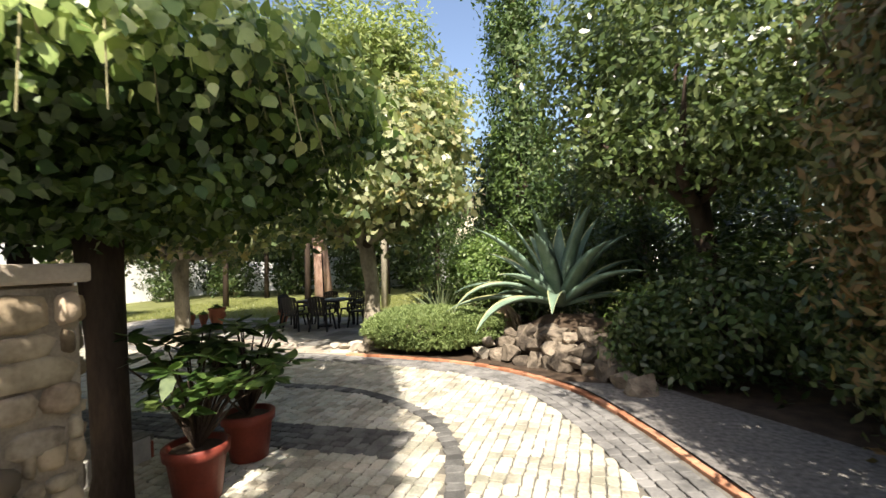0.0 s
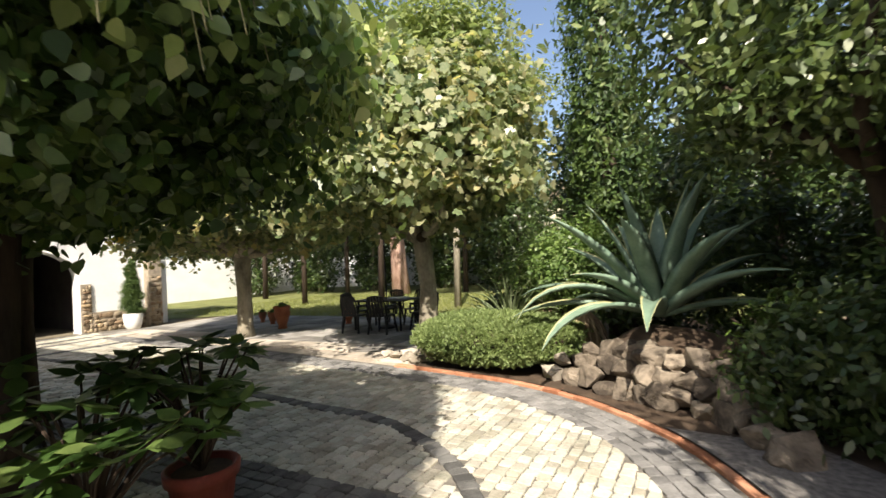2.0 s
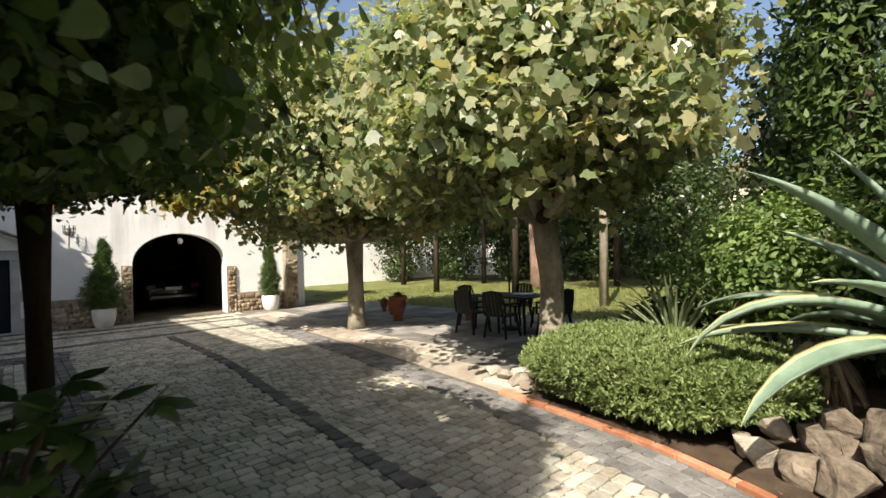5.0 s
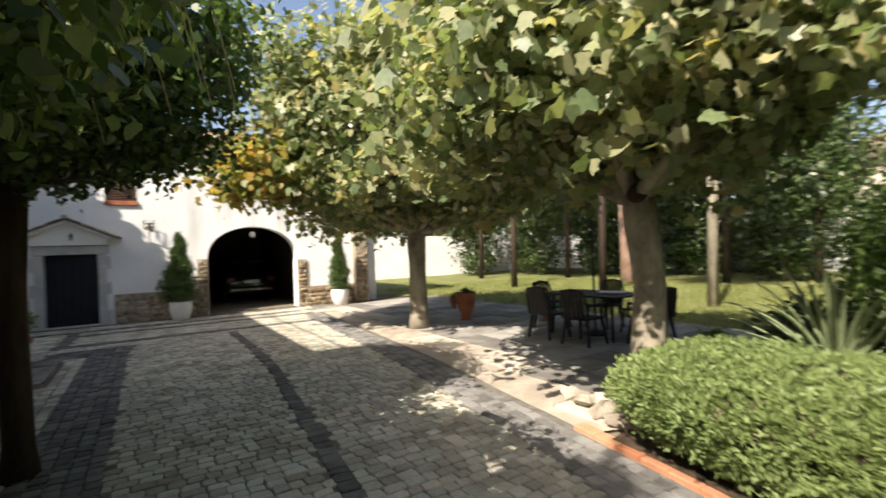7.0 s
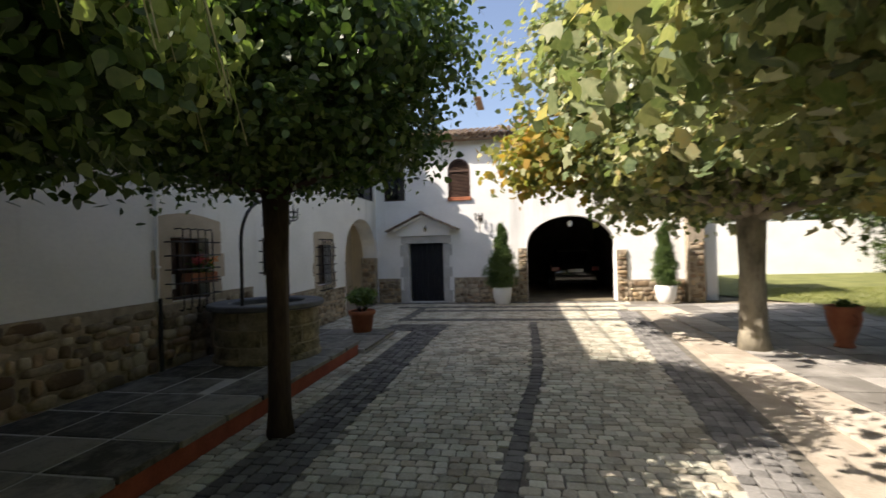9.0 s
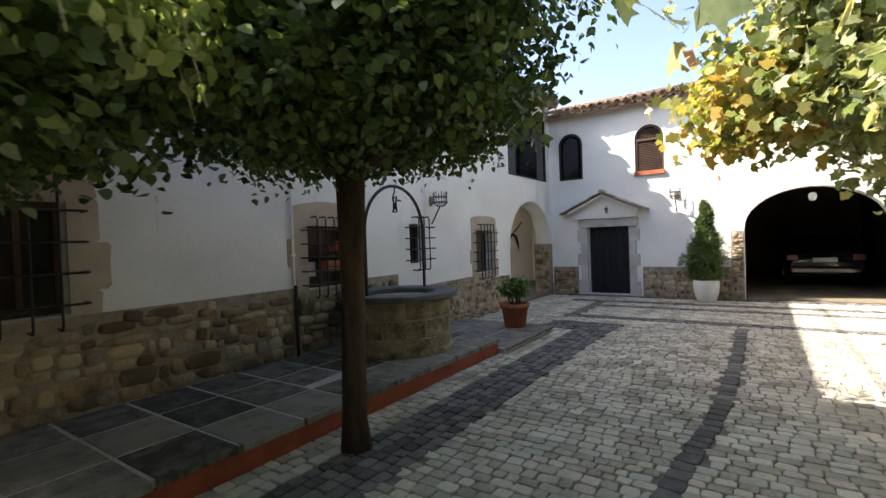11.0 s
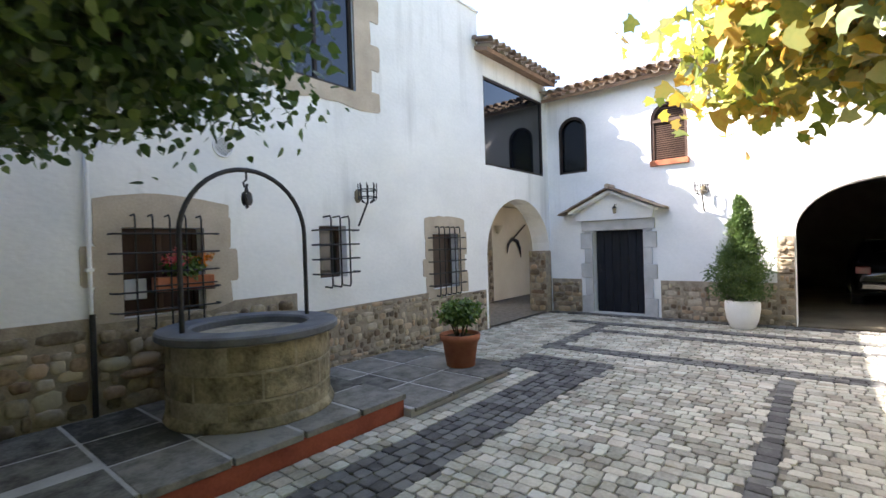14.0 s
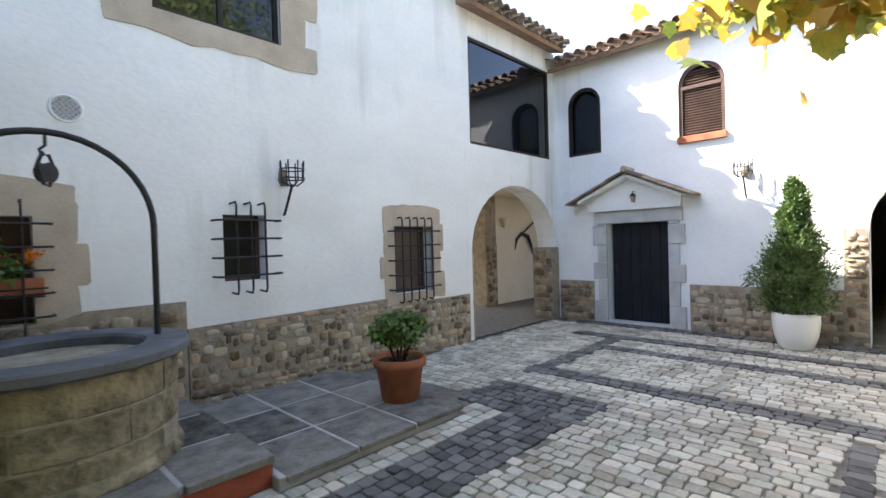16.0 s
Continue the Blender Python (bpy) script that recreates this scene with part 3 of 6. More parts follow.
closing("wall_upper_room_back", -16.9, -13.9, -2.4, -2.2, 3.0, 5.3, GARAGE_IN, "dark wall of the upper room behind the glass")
closing("wall_wing_back", -26.0, -25.6, 1.0, 11.2, -0.3, 5.0)
closing("wall_wing_north", -25.6, FX - 0.46, 10.8, 11.2, -0.3, 5.0)
closing("wall_wing_south", -25.6, FX - 0.46, 0.7, 1.1, 3.0, 5.0)
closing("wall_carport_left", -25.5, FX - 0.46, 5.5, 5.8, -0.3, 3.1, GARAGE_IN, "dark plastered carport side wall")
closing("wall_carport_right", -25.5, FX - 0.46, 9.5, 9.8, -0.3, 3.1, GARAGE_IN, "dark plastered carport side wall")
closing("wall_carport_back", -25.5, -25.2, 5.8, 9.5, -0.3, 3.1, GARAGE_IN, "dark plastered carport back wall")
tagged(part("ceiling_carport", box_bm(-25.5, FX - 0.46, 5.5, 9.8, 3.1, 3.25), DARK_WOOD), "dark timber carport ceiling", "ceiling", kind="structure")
tagged(part("floor_carport", box_bm(-25.5, FX - 0.1, 5.5, 9.8, -0.1, 0.004), EARTH), "brown carport floor", "floor", kind="structure")
tagged(part("floor_passage", box_bm(-20.6, -13.9, -3.5, WY - 0.05, -0.1, 0.004), JOINT), "worn stone passage floor", "floor", kind="structure")
tagged(part("ceiling_house", box_bm(-14.0, -3.9, -6.5, WY - 0.46, 5.9, 6.05), PLASTER), "flat white ceiling slab of the house", "ceiling", kind="structure")


# tiled roofs: rows of half-round clay tiles
def tile_roof(name, label, origin, along, up, rows, cols, pitch_w=0.22, pitch_l=0.36, joined_from=0):
    """origin: lower corner at the eaves; along: unit way along the eaves; up: way up the slope."""
    o, a, u = Vector(origin), Vector(along).normalized(), Vector(up).normalized()
    nrm = a.cross(u).normalized()
    if nrm.z < 0:
        nrm = -nrm
    rng = np.random.default_rng(len(label) + rows)
    roof = thing(name, label, "roof", origin, kind="structure")
    verts, faces = [], []
    base = [o - u * 0.02 - nrm * 0.07, o + a * cols * pitch_w - u * 0.02 - nrm * 0.07, o + a * cols * pitch_w + u * rows * pitch_l - nrm * 0.07, o + u * rows * pitch_l - nrm * 0.07]
    for c in range(cols * 2 + 1):
        cover = c % 2 == 0
        for r in range(rows):
            st = o + a * (c * pitch_w / 2) + u * (r * pitch_l - 0.06 + rng.normal(0, 0.012)) + nrm * (0.03 if cover else -0.02)
            tilt = rng.normal(0, 0.012)
            k0 = len(verts)
            for e in (0, 1):
                for th in (0, 1):
                    for q in range(6):
                        ang = math.pi * q / 5
                        rad = (0.085 if cover else 0.08) * (1 - 0.12 * e) - 0.014 * th
                        off = a * (math.cos(ang) * rad + tilt * e) + nrm * ((math.sin(ang) if cover else -math.sin(ang)) * rad + 0.02 * (1 - e))
                        verts.append(st + off + u * (pitch_l * 1.15 * e))
            for q in range(5):
                faces.append((k0 + q, k0 + q + 1, k0 + 12 + q + 1, k0 + 12 + q))
                faces.append((k0 + q, k0 + 6 + q, k0 + 6 + q + 1, k0 + q + 1))
                faces.append((k0 + 6 + q, k0 + 18 + q, k0 + 18 + q + 1, k0 + 6 + q + 1))
    inv = roof.matrix_basis.inverted()
    me = mesh_from("tiles", [inv @ v for v in verts], faces, True)
    link("tiles", me, ROOF_TILE, roof, "weathered half-round clay tiles", kind="stuff")
    bm = bmesh.new()
    q = [bm.verts.new(inv @ v) for v in base]
    f = bm.faces.new(q)
    ex = bmesh.ops.extrude_face_region(bm, geom=[f])
    bmesh.ops.translate(bm, vec=-nrm * 0.07, verts=[v for v in ex["geom"] if isinstance(v, bmesh.types.BMVert)])
    bmesh.ops.recalc_face_normals(bm, faces=bm.faces[:])
    part("deck", bm, EAVE_BRICK, roof, "brown brick eaves under the tiles")
    return roof


tile_roof("roof_wing", "weathered clay tile roof over the entrance wing", (FX + 0.25, 1.2, 5.07), (0, 1, 0), (-1, 0, 0.3), 9, 47)
LINK_ROOF = tile_roof("roof_link", "weathered clay tile roof over the large window", (-16.75, WY + 0.30, 5.42), (1, 0, 0), (0, -1, 0.3), 8, 13)
part("eave_board", box_bm(-16.6, -13.97, WY + 0.003, WY + 0.46, 5.38, 5.45, 0.01), EAVE_BRICK, LINK_ROOF, "brown eave board under the tiles")
tagged(part("coping", box_bm(-14.03, -3.88, WY - 0.5, WY + 0.03, 6.102, 6.15, 0.012), PLASTER), "white plastered coping of the tall wall", "coping", kind="structure")
rail = thing("roof_railing", "thin white metal railing on the flat roof", "railing")
part("top_rail", tube_bm([(-13.9, WY - 0.2, 6.98), (-4.6, WY - 0.2, 6.98)], 0.018, 8), PLASTER, rail)
for k in range(94):
    part("baluster", tube_bm([(-13.9 + 0.1 * k, WY - 0.2, 6.14), (-13.9 + 0.1 * k, WY - 0.2, 6.98)], 0.009, 5), PLASTER, rail)

# stone quoins, plinths
def rubble(host, place, out, u0, u1, top, seed, pieces=False, z0=0.0, size=1.0, grow=1.0):
    """Rubble stones on a mortar backing; top(u) is the height at u."""
    rng = np.random.default_rng(seed)
    sgn = 1 if u1 > u0 else -1
    n = max(2, int(abs(u1 - u0) / 0.25))
    prof = [(u0 + (u1 - u0) * k / n, top(u0 + (u1 - u0) * k / n)) for k in range(n + 1)]
    bm = plate([(u0, -0.3), (u1, -0.3)] + prof[::-1], [], lambda u, z: place(u, z, 0.0 + 0.035 * out), tuple(Vector(place(0, 0, 0)) - Vector(place(0, 0, 0.034 * out))))
    backing = part("mortar", bm, MORTAR, host, "lime mortar between rubble stones")
    allv, allf = [], []
    z = z0
    while z < 1.6:
        h = rng.uniform(0.07, 0.18) * size
        u = min(u0, u1) + rng.uniform(0, 0.05)
        while u < max(u0, u1) - 0.04:
            w = (rng.uniform(0.06, 0.2) if rng.random() < 0.7 else rng.uniform(0.2, 0.38)) * size
            w = min(w, max(u0, u1) - u)
            cu, cz = u + w / 2, z + h / 2 + rng.normal(0, 0.022)
            if cz + h * 0.42 < top(cu) and w > 0.06:
                k = 8
                ph = rng.uniform(0, 6.28)
                ring = []
                for i in range(k):
                    a = 2 * math.pi * i / k + ph
                    ca, sa = math.cos(a), math.sin(a)
                    e = 0.62
                    ru = (abs(ca) ** e) * math.copysign(1, ca) * (w / 2 - 0.004) * rng.uniform(0.86, 1.12)
                    rz = (abs(sa) ** e) * math.copysign(1, sa) * (h / 2 - 0.003) * rng.uniform(0.86, 1.2)
                    ring.append((ru, rz))
                d = rng.uniform(0.02, 0.05) * grow
                vs = [place(cu + a, cz + b, out * 0.03) for a, b in ring] + [place(cu + a * 0.9, cz + b * 0.9, out * (0.03 + d * 0.7)) for a, b in ring] + [place(cu + a * 0.6, cz + b * 0.66, out * (0.03 + d * rng.uniform(0.8, 1.15))) for a, b in ring]
                fs = [(i, (i + 1) % k, k + (i + 1) % k, k + i) for i in range(k)] + [(k + i, k + (i + 1) % k, 2 * k + (i + 1) % k, 2 * k + i) for i in range(k)] + [tuple(range(2 * k, 3 * k))]
                if pieces:
                    link("stone", mesh_from("stone", vs, fs, True), STONE_PIECE, host)
                else:
                    o = len(allv)
                    allv += vs
                    allf += [tuple(o + i for i in f) for f in fs]
            u += w
        z += h
    if allv:
        link("stones", mesh_from("stones", allv, allf, True), STONE, host, "rounded rubble stones", kind="stuff")


def plinth(name, label):
    return thing(name, label, "plinth", kind="structure")


p = plinth("plinth_by_pot", "rough rubble stone plinth along the white wall")
rubble(p, on_side, 1, -9.83, -12.3, lambda u: 0.86 - 0.03 * (u + 12.3) / 2.4, 11, True, size=0.68, grow=0.45)
p = plinth("plinth_by_passage", "rough rubble stone plinth under a barred window")
rubble(p, on_side, 1, -12.3, -14.0, lambda u: 0.76, 12, True, size=0.68, grow=0.45)
p = plinth("plinth_by_well", "rubble stone plinth behind the well")
rubble(p, on_side, 1, -7.75, -9.82, lambda u: 1.1 if u < -8.95 else 1.02, 13, True)
p = plinth("plinth_end", "tall rubble stone plinth along the shaded wall")
rubble(p, on_side, 1, -3.9, -7.7, lambda u: 1.08, 14, True, size=1.25, grow=0.8)
p = plinth("plinth_entrance", "rubble stone plinth beside the entrance door")
rubble(p, on_facade, 1, 4.09, 6.06, lambda u: 0.77, 15, True, size=0.68, grow=0.45)
p = plinth("plinth_corner", "rubble stone plinth in the courtyard corner")
rubble(p, on_facade, 1, 1.66, 2.38, lambda u: 0.77, 16)
p = plinth("plinth_carport", "rubble stone plinth beside the carport arch")
rubble(p, on_facade, 1, 9.2, 10.75, lambda u: 0.62, 17)
p = plinth("quoin_carport_left", "rubble stone jamb of the carport arch")
rubble(p, on_facade, 1, 6.06, 6.32, lambda u: 1.62, 18, size=0.7, grow=0.7)
p = plinth("quoin_carport_right", "rubble stone jamb of the carport arch")
rubble(p, on_facade, 1, 8.9, 9.19, lambda u: 1.5, 19)
p = plinth("pillar_stone", "stone buttress at the end of the facade")
part("core", box_bm(FX - 0.3, FX + 0.25, 10.77, 11.21, -0.2, 2.9, 0.02), MORTAR, p)
rubble(p, lambda u, z, out=0: (FX + 0.25 + out, u, z), 1, 10.78, 11.2, lambda u: 2.7, 20)
p = plinth("passage_pier", "stone pier of the arched passage")
part("core", box_bm(-16.84, -16.6, WY - 0.44, WY + 0.02, -0.2, 1.44, 0.02), MORTAR, p)
rubble(p, lambda u, z, out=0: (-16.6 + out, u, z), 1, WY - 0.43, WY + 0.02, lambda u: 1.44, 21)
p = plinth("passage_inner_pier", "rough stone pier inside the passage")
part("core", box_bm(-17.61, -17.2, -1.0, -0.55, -0.2, 2.72, 0.02), MORTAR, p)
rubble(p, lambda u, z, out=0: (u, -0.57 + out, z), 1, -17.6, -17.21, lambda u: 1.55, 23)
p = plinth("passage_quoin", "stone quoin at the foot of the passage arch")
rubble(p, lambda u, z, out=0: (-14.12 - out, u, z), 1, WY - 0.43, WY, lambda u: 1.4, 22)

# platform along the house wall
plat = thing("platform", "raised slab platform round the well with red riser", "platform", kind="structure")
part("core", box_bm(-9.70, -4.0, WY, 3.50, -0.1, 0.2, 0.01), LIGHT_JOINT, plat, "pale mortar joints")
part("riser", box_bm(-9.715, -4.0, 3.50, 3.525, -0.05, 0.15, 0.004), RED_BRICK, plat, "red painted brick riser")
part("riser_end", box_bm(-9.735, -9.705, WY, 3.52, -0.05, 0.15, 0.004), RED_BRICK, plat, "red painted brick riser")
part("lower_core", box_bm(-11.50, -9.73, WY, 3.62, -0.1, 0.073, 0.01), LIGHT_JOINT, plat, "pale mortar joints")


def slabs(host, x0, x1, y0, y1, z, nx, ny, mat, seed, thick=0.05, gap=0.022):
    rng = np.random.default_rng(seed)
    sx, sy = (x1 - x0) / nx, (y1 - y0) / ny
    for i in range(nx):
        for j in range(ny):
            bm = box_bm(-sx / 2 + gap / 2, sx / 2 - gap / 2, -sy / 2 + gap / 2, sy / 2 - gap / 2, -thick / 2, thick / 2, 0.007)
            ob = part("slab", bm, mat, host)
            ob.matrix_basis = pose(x0 + sx * (i + 0.5), y0 + sy * (j + 0.5), z + rng.normal(0, 0.002), rng.normal(0, 0.25), rng.normal(0, 0.25), 0)


slabs(plat, -9.76, -4.0, WY + 0.04, 3.56, 0.178, 10, 3, SLAB, 31, 0.055, 0.03)
slabs(plat, -11.55, -9.765, WY + 0.04, 3.66, 0.058, 3, 3, SLAB, 32, 0.04, 0.03)

# terrace flags
rng = np.random.default_rng(33)
flag_me = []
for k in range(2):
    bm = box_bm(-0.288, 0.288, -0.288, 0.288, -0.02, 0.02, 0.006)
    me = bpy.data.meshes.new("flag")
    bm.to_mesh(me)
    bm.free()
    me.materials.append((FLAG, FLAG_PALE)[k])
    flag_me.append(me)
for i in range(20):
    for j in range(9):
        x, y = -15.6 + 0.6 * i, 8.5 + 0.6 * j
        d, s = dist_to(EDGE, x, y)
        if s > 0 and d > 0.32 and x < -4.45 - 0.05 * (y - 8):
            link("flagstone", flag_me[1 if d < 0.9 else 0], None, TERRACE, m=pose(x, y, -0.004 + rng.normal(0, 0.0015), rng.normal(0, 0.2), rng.normal(0, 0.2), rng.normal(0, 0.4)))

# garden wall behind the lawn
closing("wall_garden_west", -28.4, -28.0, 11.0, 31, -0.2, 2.6, PLASTER, "white garden wall behind the lawn")
closing("wall_garden_north", -28.0, 12, 31.0, 31.4, -0.2, 2.4, PLASTER, "white garden wall behind the lawn")
closing("wall_garden_near", -24.0, FX - 0.46, 11.5, 11.8, -0.2, 2.2, PLASTER, "low white side wall beside the lawn")


# ---- windows and doors ----
BLIND = mottled("reddish_brown_blind", (0.028, 0.013, 0.010), (0.06, 0.03, 0.024), 3, 40, 0.4, 0.05)
BROWN_GLASS = mottled("brown_window_blind", (0.05, 0.035, 0.026), (0.11, 0.08, 0.06), 3, 40, 0.4, 0.05)

def pane_set(name, label, place, depth_sign, u0, u1, z0, z1, frame_mat, mull=1, depth=0.22, glass=DARK_GLASS, bars=0.05):
    """A window set back in its opening: frame, mullions, panes."""
    w = thing(name, label, "window", kind="structure")
    a, b = min(u0, u1), max(u0, u1)

    def bx(n, ua, ub, za, zb, d0, d1, mat, lab=""):
        p0, p1 = Vector(place(ua, za, d0)), Vector(place(ub, zb, d1))
        return part(n, box_bm(min(p0.x, p1.x), max(p0.x, p1.x), min(p0.y, p1.y), max(p0.y, p1.y), za, zb, 0.006), mat, w, lab)

    d0, d1 = -depth, -depth + 0.06
    bx("window_frame", a, a + bars, z0, z1, d0, d1, frame_mat)
    bx("window_frame", b - bars, b, z0, z1, d0, d1, frame_mat)
    bx("window_frame", a + bars, b - bars, z0, z0 + bars, d0, d1, frame_mat)
    bx("window_frame", a + bars, b - bars, z1 - bars, z1, d0, d1, frame_mat)
    for k in range(1, mull):
        c = a + (b - a) * k / mull
        bx("mullion", c - 0.025, c + 0.025, z0 + bars, z1 - bars, d0 + 0.002, d1 - 0.002, frame_mat)
    bx("pane", a + bars * 0.5, b - bars * 0.5, z0 + bars * 0.5, z1 - bars * 0.5, d0 + 0.02, d0 + 0.03, glass, "dark reflecting glass")
    return w


def stone_frame(name, label, place, out, holes, outline, mat, thick=0.012):
    bm = plate(outline, holes, lambda u, z: place(u, z, out * thick), tuple(Vector(place(0, 0, 0)) - Vector(place(0, 0, out * (thick + 0.02)))))
    return tagged(part(name, bm, mat), label, "window surround", kind="structure")


def grille(name, label, u0, u1, z0, z1, nv, nh, out=0.16, r=0.011, over=0.11):
    """Wrought iron bars before a window, their ends bent back into the wall."""
    g = thing(name, label, "window grille", kind="")
    a, b = min(u0, u1), max(u0, u1)
    for k in range(nv):
        u = a + (b - a) * (k + 0.5) / nv
        part("bar", tube_bm([(u, WY - 0.01, z1 + over), (u, WY + out - 0.02, z1 + over + 0.01), (u, WY + out, z1 + over - 0.03), (u, WY + out, z0 - over + 0.03), (u, WY + out - 0.02, z0 - over - 0.01), (u, WY - 0.01, z0 - over)], r, 8), IRON, g)
    for k in range(nh):
        z = z0 + (z1 - z0) * (k + 0.35) / (nh - 0.3)
        part("crossbar", tube_bm([(a - over, WY - 0.01, z), (a - over, WY + out - 0.02, z), (a - over + 0.03, WY + out + 0.012, z), (b + over - 0.03, WY + out + 0.012, z), (b + over, WY + out - 0.02, z), (b + over, WY - 0.01, z)], r, 8), IRON, g)
    return g


GERANIUM_WINDOW = pane_set("window_geranium", "dark window with geraniums behind an iron grille", on_side, 1, *BW, BROWN_WOOD, 2, glass=BLIND)
# White rectangle in the lower left of the opening.
part("white_panel", box_bm(-8.22, -8.03, WY - 0.15, WY - 0.13, 1.20, 1.40, 0.004), PLATE_WHITE, GERANIUM_WINDOW, "white panel low in the window")
pane_set("window_small", "small dark window behind iron bars", on_side, 1, *SW, BROWN_WOOD, 1, glass=ROOM_GLASS)
pane_set("window_passage", "brown framed window behind iron bars", on_side, 1, *RW, BROWN_WOOD, 1, glass=BROWN_GLASS)
pane_set("window_upper", "large upper window with dark blue glass", on_side, 1, *UW, DARK_WOOD, 2, 0.1)
pane_set("window_end", "dark brown window in the shaded wall", on_side, 1, -4.75, -5.35, 1.1, 2.1, BROWN_WOOD, 2, glass=ROOM_GLASS)
pane_set("window_glass_corner", "large corner window reflecting sky and roof", on_side, 1, -14.15, -16.62, 3.2, 4.95, DARK_WOOD, 1, 0.08)
stone_frame("trim_geranium", "stepped sandstone surround of the geranium window", on_side, 1, [rect_loop(*BW)], quoined(-7.76, -9.0, 0.74, 2.16, 41, 0.10, 0.30, 0.14), TRIM_STONE)
stone_frame("trim_end", "stepped sandstone surround of the end window", on_side, 1, [rect_loop(-4.75, -5.35, 1.1, 2.1)], quoined(-4.55, -5.58, 0.85, 2.3, 44, 0.12, 0.36, 0.1), TRIM_STONE)
stone_frame("trim_passage", "stepped sandstone window surround", on_side, 1, [rect_loop(*RW)], quoined(-12.3, -13.36, 0.78, 2.1, 42, 0.09, 0.36, 0.1), TRIM_STONE)
stone_frame("trim_upper", "stepped sandstone surround of the upper window", on_side, 1, [rect_loop(*UW)], quoined(-9.36, -11.2, 3.64, 5.6, 43, 0.17, 0.36, 0.05), TRIM_STONE)
grille("window_grille", "black wrought iron grille over the geranium window", BW[0], BW[1], BW[2], BW[3], 5, 5, 0.13, 0.009)
grille("window_grille", "black wrought iron grille over the end window", -4.75, -5.35, 1.1, 2.1, 3, 4)
grille("window_grille", "black wrought iron grille over the small window", SW[0], SW[1], SW[2], SW[3], 3, 4)
grille("window_grille", "black wrought iron grille over the passage window", RW[0], RW[1], RW[2], RW[3], 5, 5, 0.1)

# plants in the geranium window
gw = thing("window_box", "terracotta window box with red and orange geraniums", "flower box", (-8.5, WY + 0.03, 1.27))
part("trough", box_bm(-0.28, 0.27, -0.07, 0.09, 0.0, 0.14, 0.012), TERRACOTTA, gw)
rng = np.random.default_rng(50)
fp, fn = lumps(rng, (0, 0.02, 0.24), (0.25, 0.07, 0.12), 40, 0.04, 12, 0.3)
link("foliage", leaf_cloud("foliage", fp, fn, 0.06, OVAL, 51), SHRUB_LEAF, gw)
fp, fn = lumps(rng, (0.1, 0.07, 0.31), (0.15, 0.06, 0.11), 22, 0.025, 14, 0.2)
link("blossom", leaf_cloud("blossom", fp, fn, 0.035, OVAL, 52), FLOWER_RED, gw, "pink and red blossom")
fp, fn = lumps(rng, (-0.2, 0.06, 0.33), (0.07, 0.06, 0.09), 8, 0.025, 14, 0.2)
link("blossom", leaf_cloud("blossom", fp, fn, 0.035, OVAL, 53), FLOWER_ORANGE, gw, "orange blossom")
part("bracket", tube_bm([(-0.3, 0.1, 0.06), (0.29, 0.1, 0.06)], 0.008, 6), IRON, gw)
part("rest", box_bm(-0.28, 0.27, -0.13, 0.1, -0.012, -0.001), IRON, gw)


def shutter_window(name, label, y0, y1, z0, spring, top, mat, slats, louvre=True, blank=False):
    w = thing(name, label, "window", kind="structure")
    c, r = (y0 + y1) / 2, (y1 - y0) / 2
    outer = arch_loop(y0, y1, z0, spring, top)
    inner = arch_loop(y0 + 0.06, y1 - 0.06, z0 + 0.05, spring, top - 0.06)
    part("window_frame", plate(outer, [inner], lambda u, z: on_facade(u, z, -0.02), (-0.07, 0, 0)), mat, w)
    part("backing", plate(arch_loop(y0 + 0.03, y1 - 0.03, z0 + 0.02, spring, top - 0.03), [], lambda u, z: on_facade(u, z, -0.12), (-0.02, 0, 0)), DARK_GLASS if blank else DARK_WOOD, w)
    if not blank:
        n = slats
        for k in range(n):
            z = z0 + 0.08 + (top - z0 - 0.16) * k / n
            half = r - 0.065 if z < spring else max(0.05, (r - 0.065) * math.sqrt(max(0, 1 - ((z - spring) / (top - spring)) ** 2)))
            bm = box_bm(-0.022, 0.022, -half, half, -0.006, 0.006, 0.002)
            ob = part("slat", bm, mat, w)
            ob.matrix_basis = pose(FX - 0.055, c, z, 0, 38, 0)
        part("rail", box_bm(FX - 0.08, FX - 0.015, y0 + 0.05, y1 - 0.05, spring - 0.06, spring, 0.004), mat, w)
        part("window_sill", box_bm(FX - 0.06, FX + 0.05, y0 - 0.02, y1 + 0.02, z0 - 0.005, z0 + 0.11, 0.008), TERRACOTTA, w, "terracotta tile sill")
    return w


shutter_window("window_shuttered", "arched window with brown louvred shutter", 3.96, 4.66, 3.15, 4.1, 4.45, BROWN_WOOD, 26)
shutter_window("window_arched", "arched dark window high in the facade", 1.9, 2.58, 3.22, 4.2, 4.53, DARK_WOOD, 0, blank=True)

# entrance door with stone frame and tiled hood
door = thing("door_entrance", "closed black plank entrance door in a granite frame", "door", kind="structure")
for k in range(6):
    a = 2.68 + 1.06 * k / 6
    part("plank", box_bm(FX - 0.24, FX - 0.18, a + 0.004, a + 1.06 / 6 - 0.004, 0.03, 1.86, 0.006), DOOR_PAINT, door)
part("backing", box_bm(FX - 0.28, FX - 0.24, 2.66, 3.76, 0.0, 1.86), DOOR_PAINT, door)
part("door_handle", tube_bm([(FX - 0.18, 2.78, 0.95), (FX - 0.13, 2.78, 0.95), (FX - 0.12, 2.78, 1.02), (FX - 0.12, 2.78, 1.1)], 0.012, 8), IRON, door)
part("step", box_bm(FX - 0.3, FX + 0.10, 2.55, 3.85, -0.05, 0.03, 0.01), GREY_STONE, door, "grey stone threshold")
